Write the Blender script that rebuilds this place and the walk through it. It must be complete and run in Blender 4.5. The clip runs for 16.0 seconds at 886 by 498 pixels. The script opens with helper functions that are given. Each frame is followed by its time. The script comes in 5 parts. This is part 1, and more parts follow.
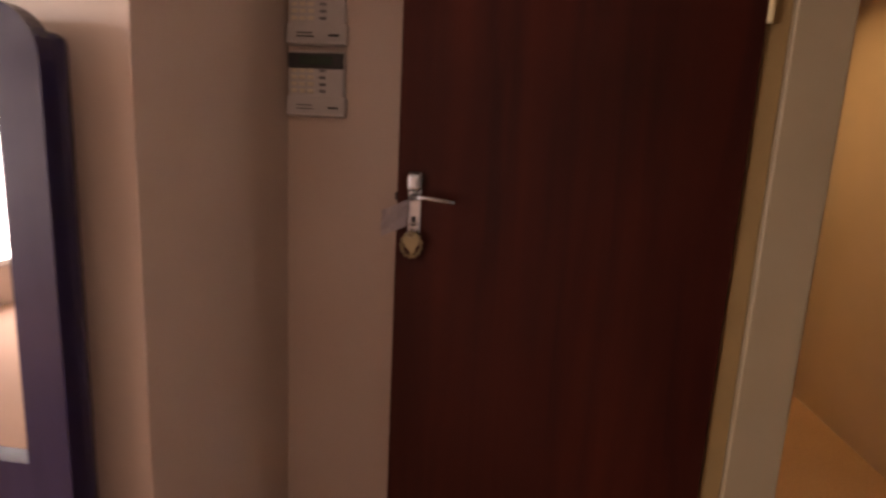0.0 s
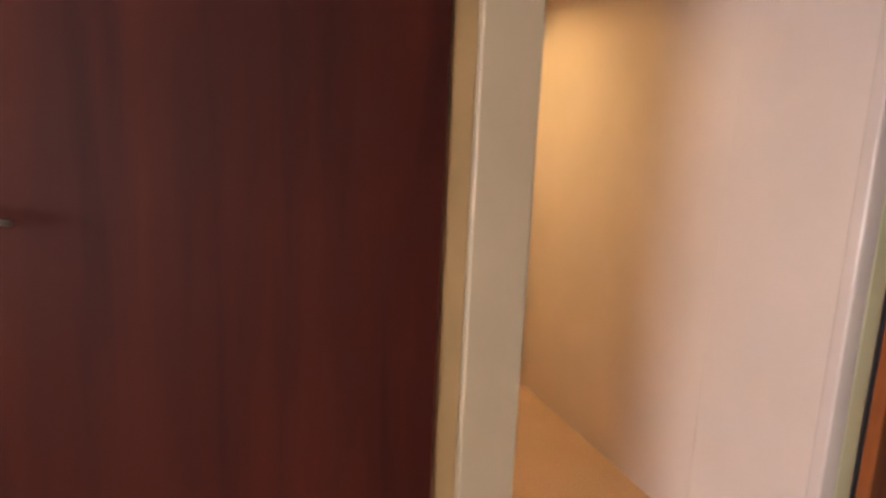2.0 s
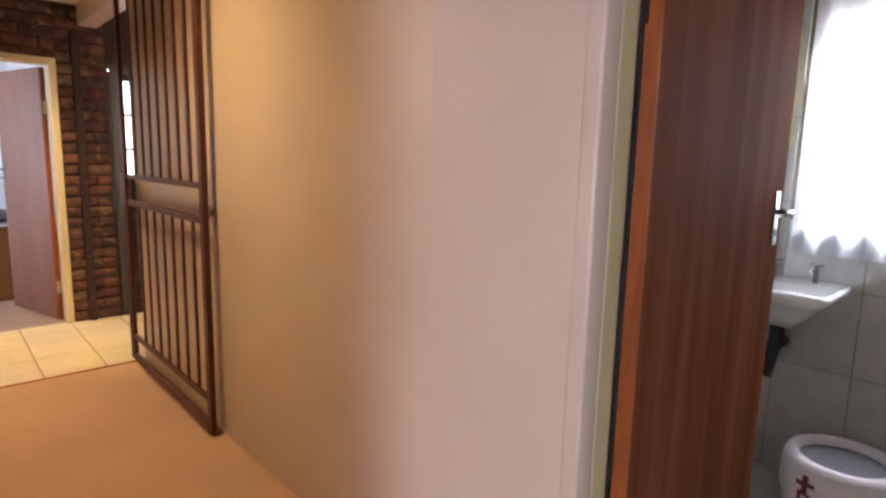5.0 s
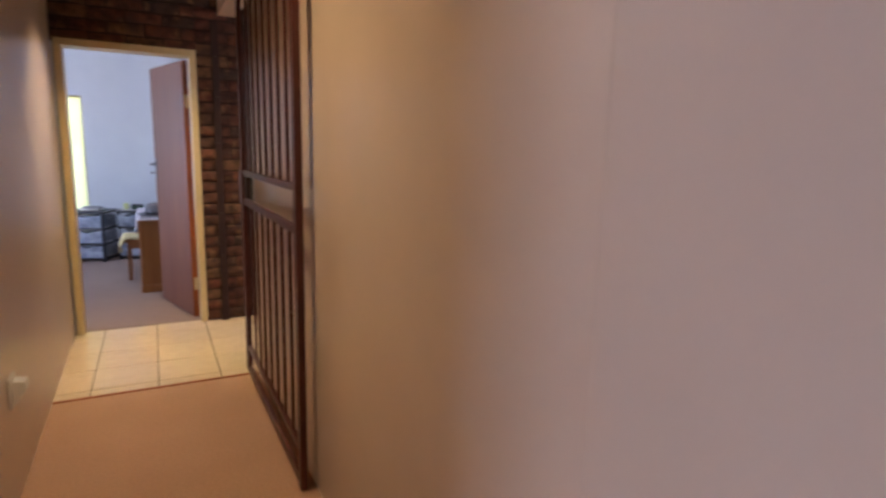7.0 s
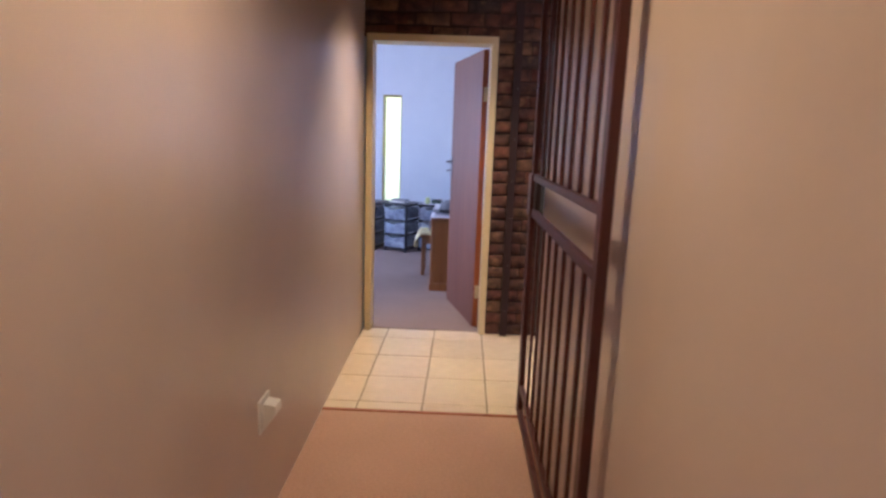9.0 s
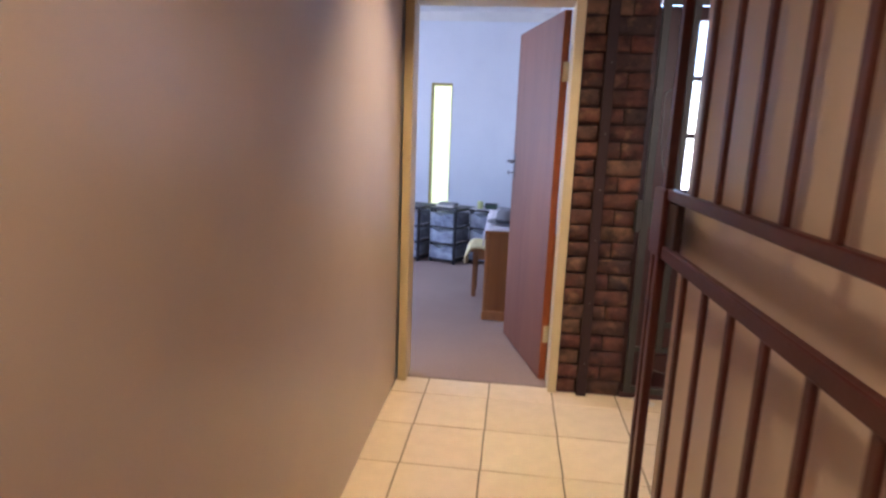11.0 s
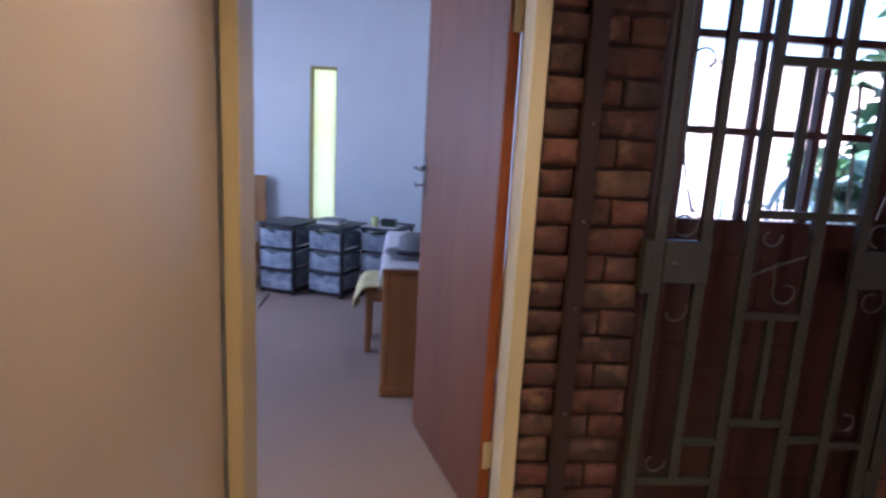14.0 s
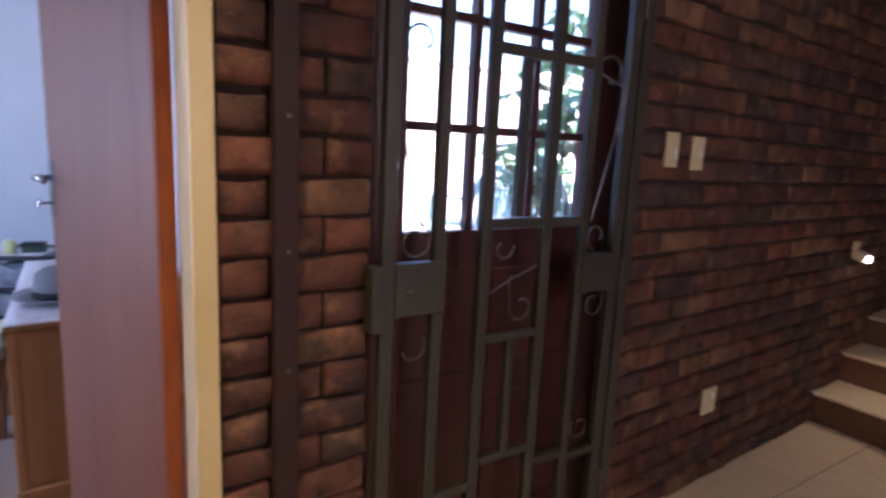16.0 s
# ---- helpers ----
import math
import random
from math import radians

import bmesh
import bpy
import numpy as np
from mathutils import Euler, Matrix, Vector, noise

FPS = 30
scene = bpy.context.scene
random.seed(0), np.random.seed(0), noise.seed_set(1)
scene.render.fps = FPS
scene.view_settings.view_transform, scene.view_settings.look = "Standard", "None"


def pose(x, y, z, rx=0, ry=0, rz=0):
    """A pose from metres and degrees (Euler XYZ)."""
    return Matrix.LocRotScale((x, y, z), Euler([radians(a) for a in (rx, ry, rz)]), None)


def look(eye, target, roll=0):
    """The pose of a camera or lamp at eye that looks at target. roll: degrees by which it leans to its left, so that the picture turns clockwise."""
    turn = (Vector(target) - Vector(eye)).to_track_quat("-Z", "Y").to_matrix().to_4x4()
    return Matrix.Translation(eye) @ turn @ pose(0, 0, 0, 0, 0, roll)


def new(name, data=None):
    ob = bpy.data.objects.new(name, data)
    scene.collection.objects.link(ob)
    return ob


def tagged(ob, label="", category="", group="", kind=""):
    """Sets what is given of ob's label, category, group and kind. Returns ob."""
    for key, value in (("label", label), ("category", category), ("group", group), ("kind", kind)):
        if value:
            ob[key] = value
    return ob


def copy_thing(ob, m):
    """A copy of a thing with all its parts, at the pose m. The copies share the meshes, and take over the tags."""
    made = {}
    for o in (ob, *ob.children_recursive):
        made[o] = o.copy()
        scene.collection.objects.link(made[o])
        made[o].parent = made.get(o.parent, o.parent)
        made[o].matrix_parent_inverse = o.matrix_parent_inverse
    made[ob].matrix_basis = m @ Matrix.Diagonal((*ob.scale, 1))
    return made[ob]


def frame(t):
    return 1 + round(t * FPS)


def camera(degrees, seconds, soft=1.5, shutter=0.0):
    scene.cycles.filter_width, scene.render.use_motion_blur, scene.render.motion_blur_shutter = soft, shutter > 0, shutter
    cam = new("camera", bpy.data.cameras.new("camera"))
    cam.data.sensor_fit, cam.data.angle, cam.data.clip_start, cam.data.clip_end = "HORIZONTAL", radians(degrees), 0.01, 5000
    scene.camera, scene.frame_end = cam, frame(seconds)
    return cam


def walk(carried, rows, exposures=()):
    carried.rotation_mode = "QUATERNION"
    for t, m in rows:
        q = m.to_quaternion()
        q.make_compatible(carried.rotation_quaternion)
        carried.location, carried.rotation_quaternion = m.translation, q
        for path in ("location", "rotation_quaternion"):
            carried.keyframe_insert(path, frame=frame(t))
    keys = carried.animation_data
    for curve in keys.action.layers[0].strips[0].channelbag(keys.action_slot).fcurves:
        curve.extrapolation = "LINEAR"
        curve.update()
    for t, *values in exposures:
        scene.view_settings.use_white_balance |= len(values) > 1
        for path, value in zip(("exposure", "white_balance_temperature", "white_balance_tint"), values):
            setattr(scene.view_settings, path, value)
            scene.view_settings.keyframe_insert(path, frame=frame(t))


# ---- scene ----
cam = camera(75.85, 16.0, soft=2.6, shutter=0.5)
PATH = [
    (0.0, -0.692, -1.173, 1.409, 7.68, -10.58, -2.78),
    (0.5, -0.659, -1.062, 1.394, 2.09, -9.97, -2.64),
    (1.0, -0.653, -0.938, 1.411, -6.32, -10.07, -2.59),
    (1.5, -0.616, -0.86, 1.406, -13.15, -9.61, -2.49),
    (2.0, -0.509, -0.777, 1.392, -18.01, -9.41, -2.5),
    (2.5, -0.414, -0.762, 1.384, -21.67, -8.82, -2.43),
    (3.0, -0.346, -0.667, 1.371, -27.85, -8.55, -2.11),
    (3.5, -0.305, -0.589, 1.362, -34.99, -8.13, -1.84),
    (3.7, -0.292, -0.565, 1.364, -37.61, -8.13, -1.72),
    (5.8, 0.234, -0.106, 1.371, -43.24, -8.72, -1.37),
    (6.0, 0.277, -0.04, 1.368, -42.51, -9.08, -1.09),
    (6.5, 0.409, 0.067, 1.358, -36.55, -9.18, -1.09),
    (7.0, 0.494, 0.229, 1.374, -27.72, -9.6, -1.31),
    (7.5, 0.584, 0.374, 1.394, -20.44, -9.89, -1.64),
    (8.0, 0.627, 0.568, 1.392, -12.61, -10.22, -1.73),
    (8.5, 0.649, 0.77, 1.385, -4.39, -10.55, -1.9),
    (9.0, 0.643, 0.994, 1.386, 1.33, -10.74, -1.97),
    (9.2, 0.637, 1.089, 1.384, 2.37, -10.86, -2.07),
    (11.3, 0.541, 2.171, 1.376, 6.38, -11.46, -2.08),
    (11.5, 0.533, 2.282, 1.378, 6.25, -11.52, -2.24),
    (12.0, 0.514, 2.546, 1.378, 6.13, -11.53, -2.23),
    (12.5, 0.494, 2.773, 1.377, 5.19, -11.52, -2.35),
    (13.0, 0.494, 2.998, 1.359, 3.41, -11.37, -2.55),
    (13.5, 0.493, 3.189, 1.344, 1.19, -11.11, -2.86),
    (14.0, 0.502, 3.368, 1.339, -4.18, -10.77, -2.97),
    (14.5, 0.548, 3.506, 1.324, -10.41, -10.32, -2.99),
    (15.0, 0.615, 3.65, 1.322, -16.93, -9.8, -2.96),
    (15.5, 0.646, 3.749, 1.333, -24.27, -9.73, -2.83),
    (16.0, 0.672, 3.813, 1.354, -32.58, -9.8, -2.75),
]

walk(cam, [(t, pose(x, y, z, 90 + pitch, roll, yaw)) for t, x, y, z, yaw, pitch, roll in PATH],
     exposures=[(0.0, 2.25, 9600, 31), (0.5, 2.85, 9500, 28), (1.0, 3.2, 8000, 28), (1.5, 3.55, 7500, 22), (2.5, 3.72, 7150, 18),
               (3.5, 3.6, 7050, 18), (5.8, 3.23, 6650, 20), (7.0, 2.83, 6150, 22), (9.0, 3.02, 5300, 28), (11.5, 3.05, 5550, 25),
               (13.0, 2.75, 5050, 25), (13.5, 2.62, 5150, 24), (14.5, 2.52, 5300, 22), (15.5, 2.65, 5400, 22), (16.0, 2.88, 5400, 25)])

# ---- world, sun and lamps ----
world = bpy.data.worlds.new("world")
scene.world = world
world.use_nodes = True
wn = world.node_tree.nodes
sky = wn.new("ShaderNodeTexSky")
sky.sky_type = 'NISHITA'
sky.sun_disc = False
sky.sun_elevation = radians(55)
sky.sun_rotation = radians(180)
world.node_tree.links.new(sky.outputs[0], wn["Background"].inputs[0])
wn["Background"].inputs[1].default_value = 0.15

sun = new("sun", bpy.data.lights.new("sun", 'SUN'))
sun.data.energy, sun.data.angle, sun.data.color = 5.0, radians(0.5), (1.0, 0.95, 0.88)
sun.matrix_world = look((0, -6, 9), (0, 0, 0))


def area_lamp(name, eye, target, w, h, energy, color):
    ob = new(name, bpy.data.lights.new(name, 'AREA'))
    ob.data.shape, ob.data.size, ob.data.size_y = 'RECTANGLE', w, h
    ob.data.energy, ob.data.color = energy, color
    ob.matrix_world = look(eye, target)
    return ob


DAY = (0.77, 0.86, 1.0)
area_lamp("daylight_lounge", (-4.52, -3.45, 1.25), (0, -3.45, 1.2), 1.8, 1.75, 28.5, DAY)
area_lamp("daylight_bath", (3.45, -0.04, 2.55), (2.3, -0.04, 0.9), 0.9, 0.6, 92, DAY)
area_lamp("daylight_bedroom", (-2.52, 6.9, 1.5), (0, 6.9, 1.3), 2.0, 1.3, 9.2, (0.70, 0.80, 1.0))
# warm fill lamp added to brighten the brick wall and hall tiles
area_lamp("hall_fill", (1.85, 2.08, 1.6), (2.3, 5.0, 1.2), 0.9, 1.1, 2.7, (1.0, 0.84, 0.66))
WARM = (1.0, 0.74, 0.34)
for n, x, y, w, spread in (("corridor_downlight", 0.38, 2.1, 1.62, 136), ("lobby_downlight", 0.48, 4.38, 1.55, 92)):
    disc = area_lamp(n, (x, y, 2.485), (x, y + 0.0001, 0), 0.2, 0.2, w, WARM)
    disc.data.shape, disc.data.spread = 'DISK', radians(spread)

spot = new("stair_spot", bpy.data.lights.new("stair_spot", 'SPOT'))
spot.data.energy, spot.data.color, spot.data.shadow_soft_size = 0.8, (1.0, 0.74, 0.40), 0.03
spot.data.spot_size, spot.data.spot_blend = radians(120), 0.9
spot.matrix_world = look((4.16, 4.98, 0.84), (3.9, 4.5, 0.0))

# ---- materials ----


def mat(name, c1, c2=None, scale=(6, 6, 6), rough=0.6, bump=0.1, fine=120, metal=0.0, spec=0.5, big=0.12, coat=0.0, distort=0.0, dist=0.004):
    m = bpy.data.materials.new(name)
    m.use_nodes = True
    n, l = m.node_tree.nodes, m.node_tree.links
    b = n["Principled BSDF"]
    c2 = c2 or tuple(v * 0.85 for v in c1)
    tc = n.new("ShaderNodeTexCoord")
    mp = n.new("ShaderNodeMapping")
    mp.inputs["Scale"].default_value = scale
    l.new(tc.outputs["Object"], mp.inputs[0])
    no = n.new("ShaderNodeTexNoise")
    no.inputs["Scale"].default_value = 1.0
    no.inputs["Detail"].default_value = 6
    no.inputs["Distortion"].default_value = distort
    l.new(mp.outputs[0], no.inputs["Vector"])
    ramp = n.new("ShaderNodeValToRGB")
    ramp.color_ramp.elements[0].position, ramp.color_ramp.elements[1].position = 0.3, 0.7
    ramp.color_ramp.elements[0].color, ramp.color_ramp.elements[1].color = (*c1, 1), (*c2, 1)
    l.new(no.outputs[0], ramp.inputs[0])
    lo = n.new("ShaderNodeTexNoise")
    lo.inputs["Scale"].default_value = 0.9
    lo.inputs["Detail"].default_value = 3
    l.new(tc.outputs["Object"], lo.inputs["Vector"])
    mr = n.new("ShaderNodeMapRange")
    mr.inputs[1].default_value, mr.inputs[2].default_value = 0.3, 0.7
    mr.inputs[3].default_value, mr.inputs[4].default_value = 1 - big, 1 + big * 0.5
    l.new(lo.outputs[0], mr.inputs[0])
    mul = n.new("ShaderNodeVectorMath")
    mul.operation = 'SCALE'
    l.new(ramp.outputs[0], mul.inputs[0])
    l.new(mr.outputs[0], mul.inputs["Scale"])
    l.new(mul.outputs[0], b.inputs["Base Color"])
    fi = n.new("ShaderNodeTexNoise")
    fi.inputs["Scale"].default_value = fine
    fi.inputs["Detail"].default_value = 4
    l.new(tc.outputs["Object"], fi.inputs["Vector"])
    rr = n.new("ShaderNodeMapRange")
    rr.inputs[3].default_value, rr.inputs[4].default_value = max(rough - 0.08, 0.02), min(rough + 0.1, 1)
    l.new(lo.outputs[0], rr.inputs[0])
    l.new(rr.outputs[0], b.inputs["Roughness"])
    if bump:
        bu = n.new("ShaderNodeBump")
        bu.inputs["Strength"].default_value = bump
        bu.inputs["Distance"].default_value = dist
        l.new(fi.outputs[0], bu.inputs["Height"])
        l.new(bu.outputs[0], b.inputs["Normal"])
    b.inputs["Metallic"].default_value = metal
    b.inputs["Specular IOR Level"].default_value = spec
    b.inputs["Coat Weight"].default_value = coat
    return m


def random_mat(name, colors, rough=0.85, bump=0.5, fine=60, mottle=0.5):
    """Colour by the object's own random number, mottled within the piece."""
    m = mat(name, (0.3, 0.3, 0.3), rough=rough, bump=bump, fine=fine)
    n, l = m.node_tree.nodes, m.node_tree.links
    b = n["Principled BSDF"]
    info = n.new("ShaderNodeObjectInfo")
    r = n.new("ShaderNodeValToRGB")
    r.color_ramp.interpolation = 'CONSTANT'
    el = r.color_ramp.elements
    while len(el) < len(colors):
        el.new(1)
    for i, c in enumerate(colors):
        el[i].position, el[i].color = i / len(colors), (*c, 1)
    l.new(info.outputs["Random"], r.inputs[0])
    tc = n.new("ShaderNodeTexCoord")
    ad = n.new("ShaderNodeVectorMath")
    l.new(tc.outputs["Object"], ad.inputs[0])
    l.new(info.outputs["Location"], ad.inputs[1])
    no = n.new("ShaderNodeTexNoise")
    no.inputs["Scale"].default_value, no.inputs["Detail"].default_value = 14, 5
    l.new(ad.outputs[0], no.inputs["Vector"])
    mr = n.new("ShaderNodeMapRange")
    mr.inputs[1].default_value, mr.inputs[2].default_value = 0.3, 0.7
    mr.inputs[3].default_value, mr.inputs[4].default_value = 1 - mottle, 1 + mottle * 0.4
    l.new(no.outputs[0], mr.inputs[0])
    mul = n.new("ShaderNodeVectorMath")
    mul.operation = 'SCALE'
    l.new(r.outputs[0], mul.inputs[0])
    l.new(mr.outputs[0], mul.inputs["Scale"])
    l.new(mul.outputs[0], b.inputs["Base Color"])
    return m



def flash(m, tan, dark):
    """Tan and dark fire-flashed patches over a piece's own colour."""
    n, l = m.node_tree.nodes, m.node_tree.links
    b = n["Principled BSDF"]
    src = b.inputs["Base Color"].links[0].from_socket
    info, tc, ad = n.new("ShaderNodeObjectInfo"), n.new("ShaderNodeTexCoord"), n.new("ShaderNodeVectorMath")
    l.new(tc.outputs["Object"], ad.inputs[0])
    l.new(info.outputs["Location"], ad.inputs[1])
    for colour, scale, lo, hi, most in ((dark, 7.0, 0.54, 0.66, 0.75), (tan, 11.0, 0.57, 0.70, 0.7), (tan, 85.0, 0.62, 0.75, 0.45)):
        no, mr, mx = n.new("ShaderNodeTexNoise"), n.new("ShaderNodeMapRange"), n.new("ShaderNodeMixRGB")
        no.inputs["Scale"].default_value, no.inputs["Detail"].default_value = scale, 4
        l.new(ad.outputs[0], no.inputs["Vector"])
        mr.inputs[1].default_value, mr.inputs[2].default_value, mr.inputs[4].default_value = lo, hi, most
        l.new(no.outputs[0], mr.inputs[0])
        l.new(mr.outputs[0], mx.inputs[0])
        l.new(src, mx.inputs[1])
        mx.inputs[2].default_value = (*colour, 1)
        src = mx.outputs[0]
    l.new(src, b.inputs["Base Color"])


PLASTER = mat("painted_plaster", (0.60, 0.49, 0.428), (0.57, 0.46, 0.398), (3, 3, 3), 0.30, 0.10, 34, big=0.10, dist=0.003)
WHITE_WALL = mat("bluish_white_paint", (0.66, 0.69, 0.72), (0.62, 0.65, 0.69), (3, 3, 3), 0.7, 0.1, 60, big=0.06)
CEILING = mat("ceiling_paint", (0.75, 0.73, 0.68), None, (3, 3, 3), 0.8, 0.1, 60)
FRAME_PAINT = mat("cream_enamel", (0.66, 0.55, 0.32), (0.60, 0.49, 0.27), (4, 4, 4), 0.35, 0.08, 60, big=0.1)
CARPET = mat("beige_carpet", (0.54, 0.345, 0.255), (0.46, 0.29, 0.21), (90, 90, 90), 0.95, 0.6, 260, spec=0.1, big=0.14, dist=0.005)
# same beige carpet, its colour greyed for the bluish light in the bedroom
BED_CARPET = mat("beige_carpet_bluish_light", (0.35, 0.262, 0.222), (0.29, 0.212, 0.18), (90, 90, 90), 0.95, 0.6, 260, spec=0.1, big=0.14, dist=0.005)
TILE = random_mat("cream_ceramic", [(0.72, 0.60, 0.44), (0.75, 0.62, 0.46), (0.69, 0.57, 0.42), (0.73, 0.60, 0.44)], 0.2, 0.04, 40, 0.06)
GROUT = mat("grey_grout", (0.20, 0.155, 0.11), None, (20, 20, 20), 0.9, 0.3, 120)
BRICK = random_mat("face_brick", [(0.110, 0.034, 0.024), (0.084, 0.033, 0.026), (0.120, 0.043, 0.028), (0.093, 0.031, 0.023), (0.185, 0.091, 0.050), (0.062, 0.033, 0.029), (0.119, 0.042, 0.028), (0.099, 0.045, 0.031), (0.142, 0.050, 0.031)], 0.78, 1.0, 55, 0.75)
flash(BRICK, (0.215, 0.112, 0.060), (0.036, 0.022, 0.022))
MORTAR = mat("dark_mortar", (0.042, 0.023, 0.019), None, (20, 20, 20), 0.95, 0.5, 90)
MAHOGANY = mat("mahogany_veneer", (0.023, 0.0034, 0.0024), (0.054, 0.0085, 0.0048), (11, 11, 0.8), 0.5, 0.05, 150, distort=0.6, big=0.35, spec=0.12)
BATH_WOOD = mat("red_brown_veneer", (0.115, 0.033, 0.014), (0.20, 0.066, 0.028), (14, 14, 0.6), 0.68, 0.05, 150, distort=0.6, big=0.25, spec=0.02)
EDGE_WOOD = mat("orange_pine_edge", (0.36, 0.095, 0.022), (0.24, 0.055, 0.014), (25, 25, 3), 0.4, 0.05, 150, distort=1.5)
BED_DOOR = mat("pinkish_wood_veneer", (0.168, 0.054, 0.026), (0.225, 0.082, 0.040), (6, 6, 1.0), 0.5, 0.05, 150, distort=1.0, big=0.2)
GATE_RED = mat("red_oxide_paint", (0.080, 0.014, 0.012), (0.060, 0.011, 0.010), (8, 8, 8), 0.4, 0.15, 90, big=0.15)
GATE_GREEN = mat("grey_green_paint", (0.042, 0.039, 0.031), (0.031, 0.029, 0.023), (8, 8, 8), 0.45, 0.15, 90, big=0.15)
FRONT_WOOD = mat("dark_red_door_wood", (0.062, 0.014, 0.012), (0.042, 0.010, 0.009), (20, 20, 1.5), 0.4, 0.08, 120, distort=0.5)
STRIP_PAINT = mat("dark_maroon_steel", (0.027, 0.006, 0.007), (0.020, 0.005, 0.005), (8, 8, 8), 0.7, 0.15, 90)
CHROME = mat("brushed_chrome", (0.46, 0.46, 0.48), None, (30, 30, 30), 0.25, 0.02, 200, metal=1.0)
SCROLL = mat("worn_silver_iron", (0.15, 0.135, 0.125), (0.08, 0.07, 0.066), (40, 40, 40), 0.42, 0.2, 120, metal=0.6)
BRASS = mat("aged_brass", (0.28, 0.22, 0.12), (0.14, 0.10, 0.06), (60, 60, 60), 0.4, 0.3, 200, metal=0.9)
WHITE_PLASTIC = mat("white_plastic", (0.82, 0.80, 0.77), None, (10, 10, 10), 0.4, 0.03, 90, big=0.05)
GREY_PLASTIC = mat("grey_keypad_plastic", (0.55, 0.53, 0.53), None, (10, 10, 10), 0.45, 0.03, 90, big=0.05)
CREAM_PLASTIC = mat("cream_plastic", (0.66, 0.57, 0.37), None, (10, 10, 10), 0.4, 0.03, 90, big=0.05)
BLACK = mat("black_plastic", (0.012, 0.012, 0.016), (0.02, 0.02, 0.024), (10, 10, 10), 0.4, 0.05, 90)
LCD = mat("green_grey_display", (0.035, 0.06, 0.045), None, (10, 10, 10), 0.2, 0.0, 90)
DRAWER = mat("clear_grey_drawer_plastic", (0.46, 0.51, 0.58), (0.11, 0.13, 0.18), (9, 9, 13), 0.3, 0.1, 30, big=0.25)
PINE = mat("orange_pine", (0.42, 0.20, 0.070), (0.34, 0.15, 0.05), (5, 5, 22), 0.4, 0.05, 150, distort=0.5)
DESK_WOOD = mat("oak_desk_wood", (0.35, 0.155, 0.054), (0.28, 0.115, 0.04), (18, 18, 1.2), 0.4, 0.05, 150, distort=0.5)
CLOTH = mat("white_patterned_cloth", (0.66, 0.64, 0.66), (0.52, 0.47, 0.50), (30, 30, 30), 0.9, 0.3, 300)
TOWEL = mat("pale_yellow_towel", (0.72, 0.63, 0.34), (0.62, 0.53, 0.27), (40, 40, 40), 0.95, 0.8, 200)
FELT = mat("grey_felt", (0.22, 0.22, 0.235), None, (40, 40, 40), 0.95, 0.4, 200)
BAND = mat("dark_hat_band", (0.03, 0.03, 0.035), None, (40, 40, 40), 0.9, 0.2, 200)
PAPER = mat("paper", (0.62, 0.60, 0.56), (0.5, 0.46, 0.42), (15, 15, 15), 0.8, 0.1, 90)
CERAMIC = mat("white_sanitary_ceramic", (0.78, 0.79, 0.78), None, (6, 6, 6), 0.12, 0.0, 90, coat=0.5, big=0.03)
BATH_TILE = random_mat("grey_white_wall_tile", [(0.42, 0.42, 0.39), (0.45, 0.45, 0.42), (0.43, 0.43, 0.405)], 0.22, 0.03, 30, 0.1)
YELLOW_WOOD = mat("yellow_green_painted_wood", (0.33, 0.265, 0.05), (0.28, 0.22, 0.04), (10, 10, 10), 0.45, 0.05, 90)
# dark wood; the blue in its colour stands in for reflected window light
DARK_FRAME = mat("dark_stained_wood_blue_sheen", (0.018, 0.014, 0.050), (0.026, 0.020, 0.066), (18, 18, 2), 0.22, 0.04, 120, distort=0.4)
STEP_RISER = mat("brown_riser_tile", (0.15, 0.075, 0.04), None, (12, 12, 12), 0.5, 0.1, 60)
LEAF_MAT = mat("dark_green_leaf", (0.085, 0.18, 0.085), (0.14, 0.27, 0.12), (10, 10, 10), 0.45, 0.1, 60)
BARK = mat("bark", (0.14, 0.10, 0.07), None, (20, 20, 20), 0.9, 0.6, 60)
PINK_WALL = mat("pale_pink_render", (0.74, 0.57, 0.52), None, (3, 3, 3), 0.85, 0.3, 60)
PAVING = mat("pale_paving", (0.62, 0.60, 0.57), (0.54, 0.52, 0.48), (5, 5, 5), 0.9, 0.4, 60)
ROOF_MAT = mat("roof_sheet", (0.25, 0.20, 0.18), None, (5, 5, 5), 0.7, 0.2, 60)
BUCKET_MAT = mat("white_bin_plastic", (0.74, 0.70, 0.70), (0.68, 0.60, 0.61), (9, 9, 9), 0.35, 0.05, 60)
RED_PRINT = mat("dark_red_print", (0.20, 0.012, 0.018), None, (20, 20, 20), 0.5, 0.0, 60)
RUG = mat("pale_beige_rug", (0.36, 0.29, 0.235), (0.31, 0.245, 0.20), (80, 80, 80), 0.95, 0.8, 200)
BLUE_GREY = mat("blue_grey_paint", (0.22, 0.32, 0.34), None, (10, 10, 10), 0.5, 0.1, 60)


def simple(name, build):
    m = bpy.data.materials.new(name)
    m.use_nodes = True
    build(m.node_tree.nodes, m.node_tree.links, m.node_tree.nodes["Principled BSDF"])
    return m


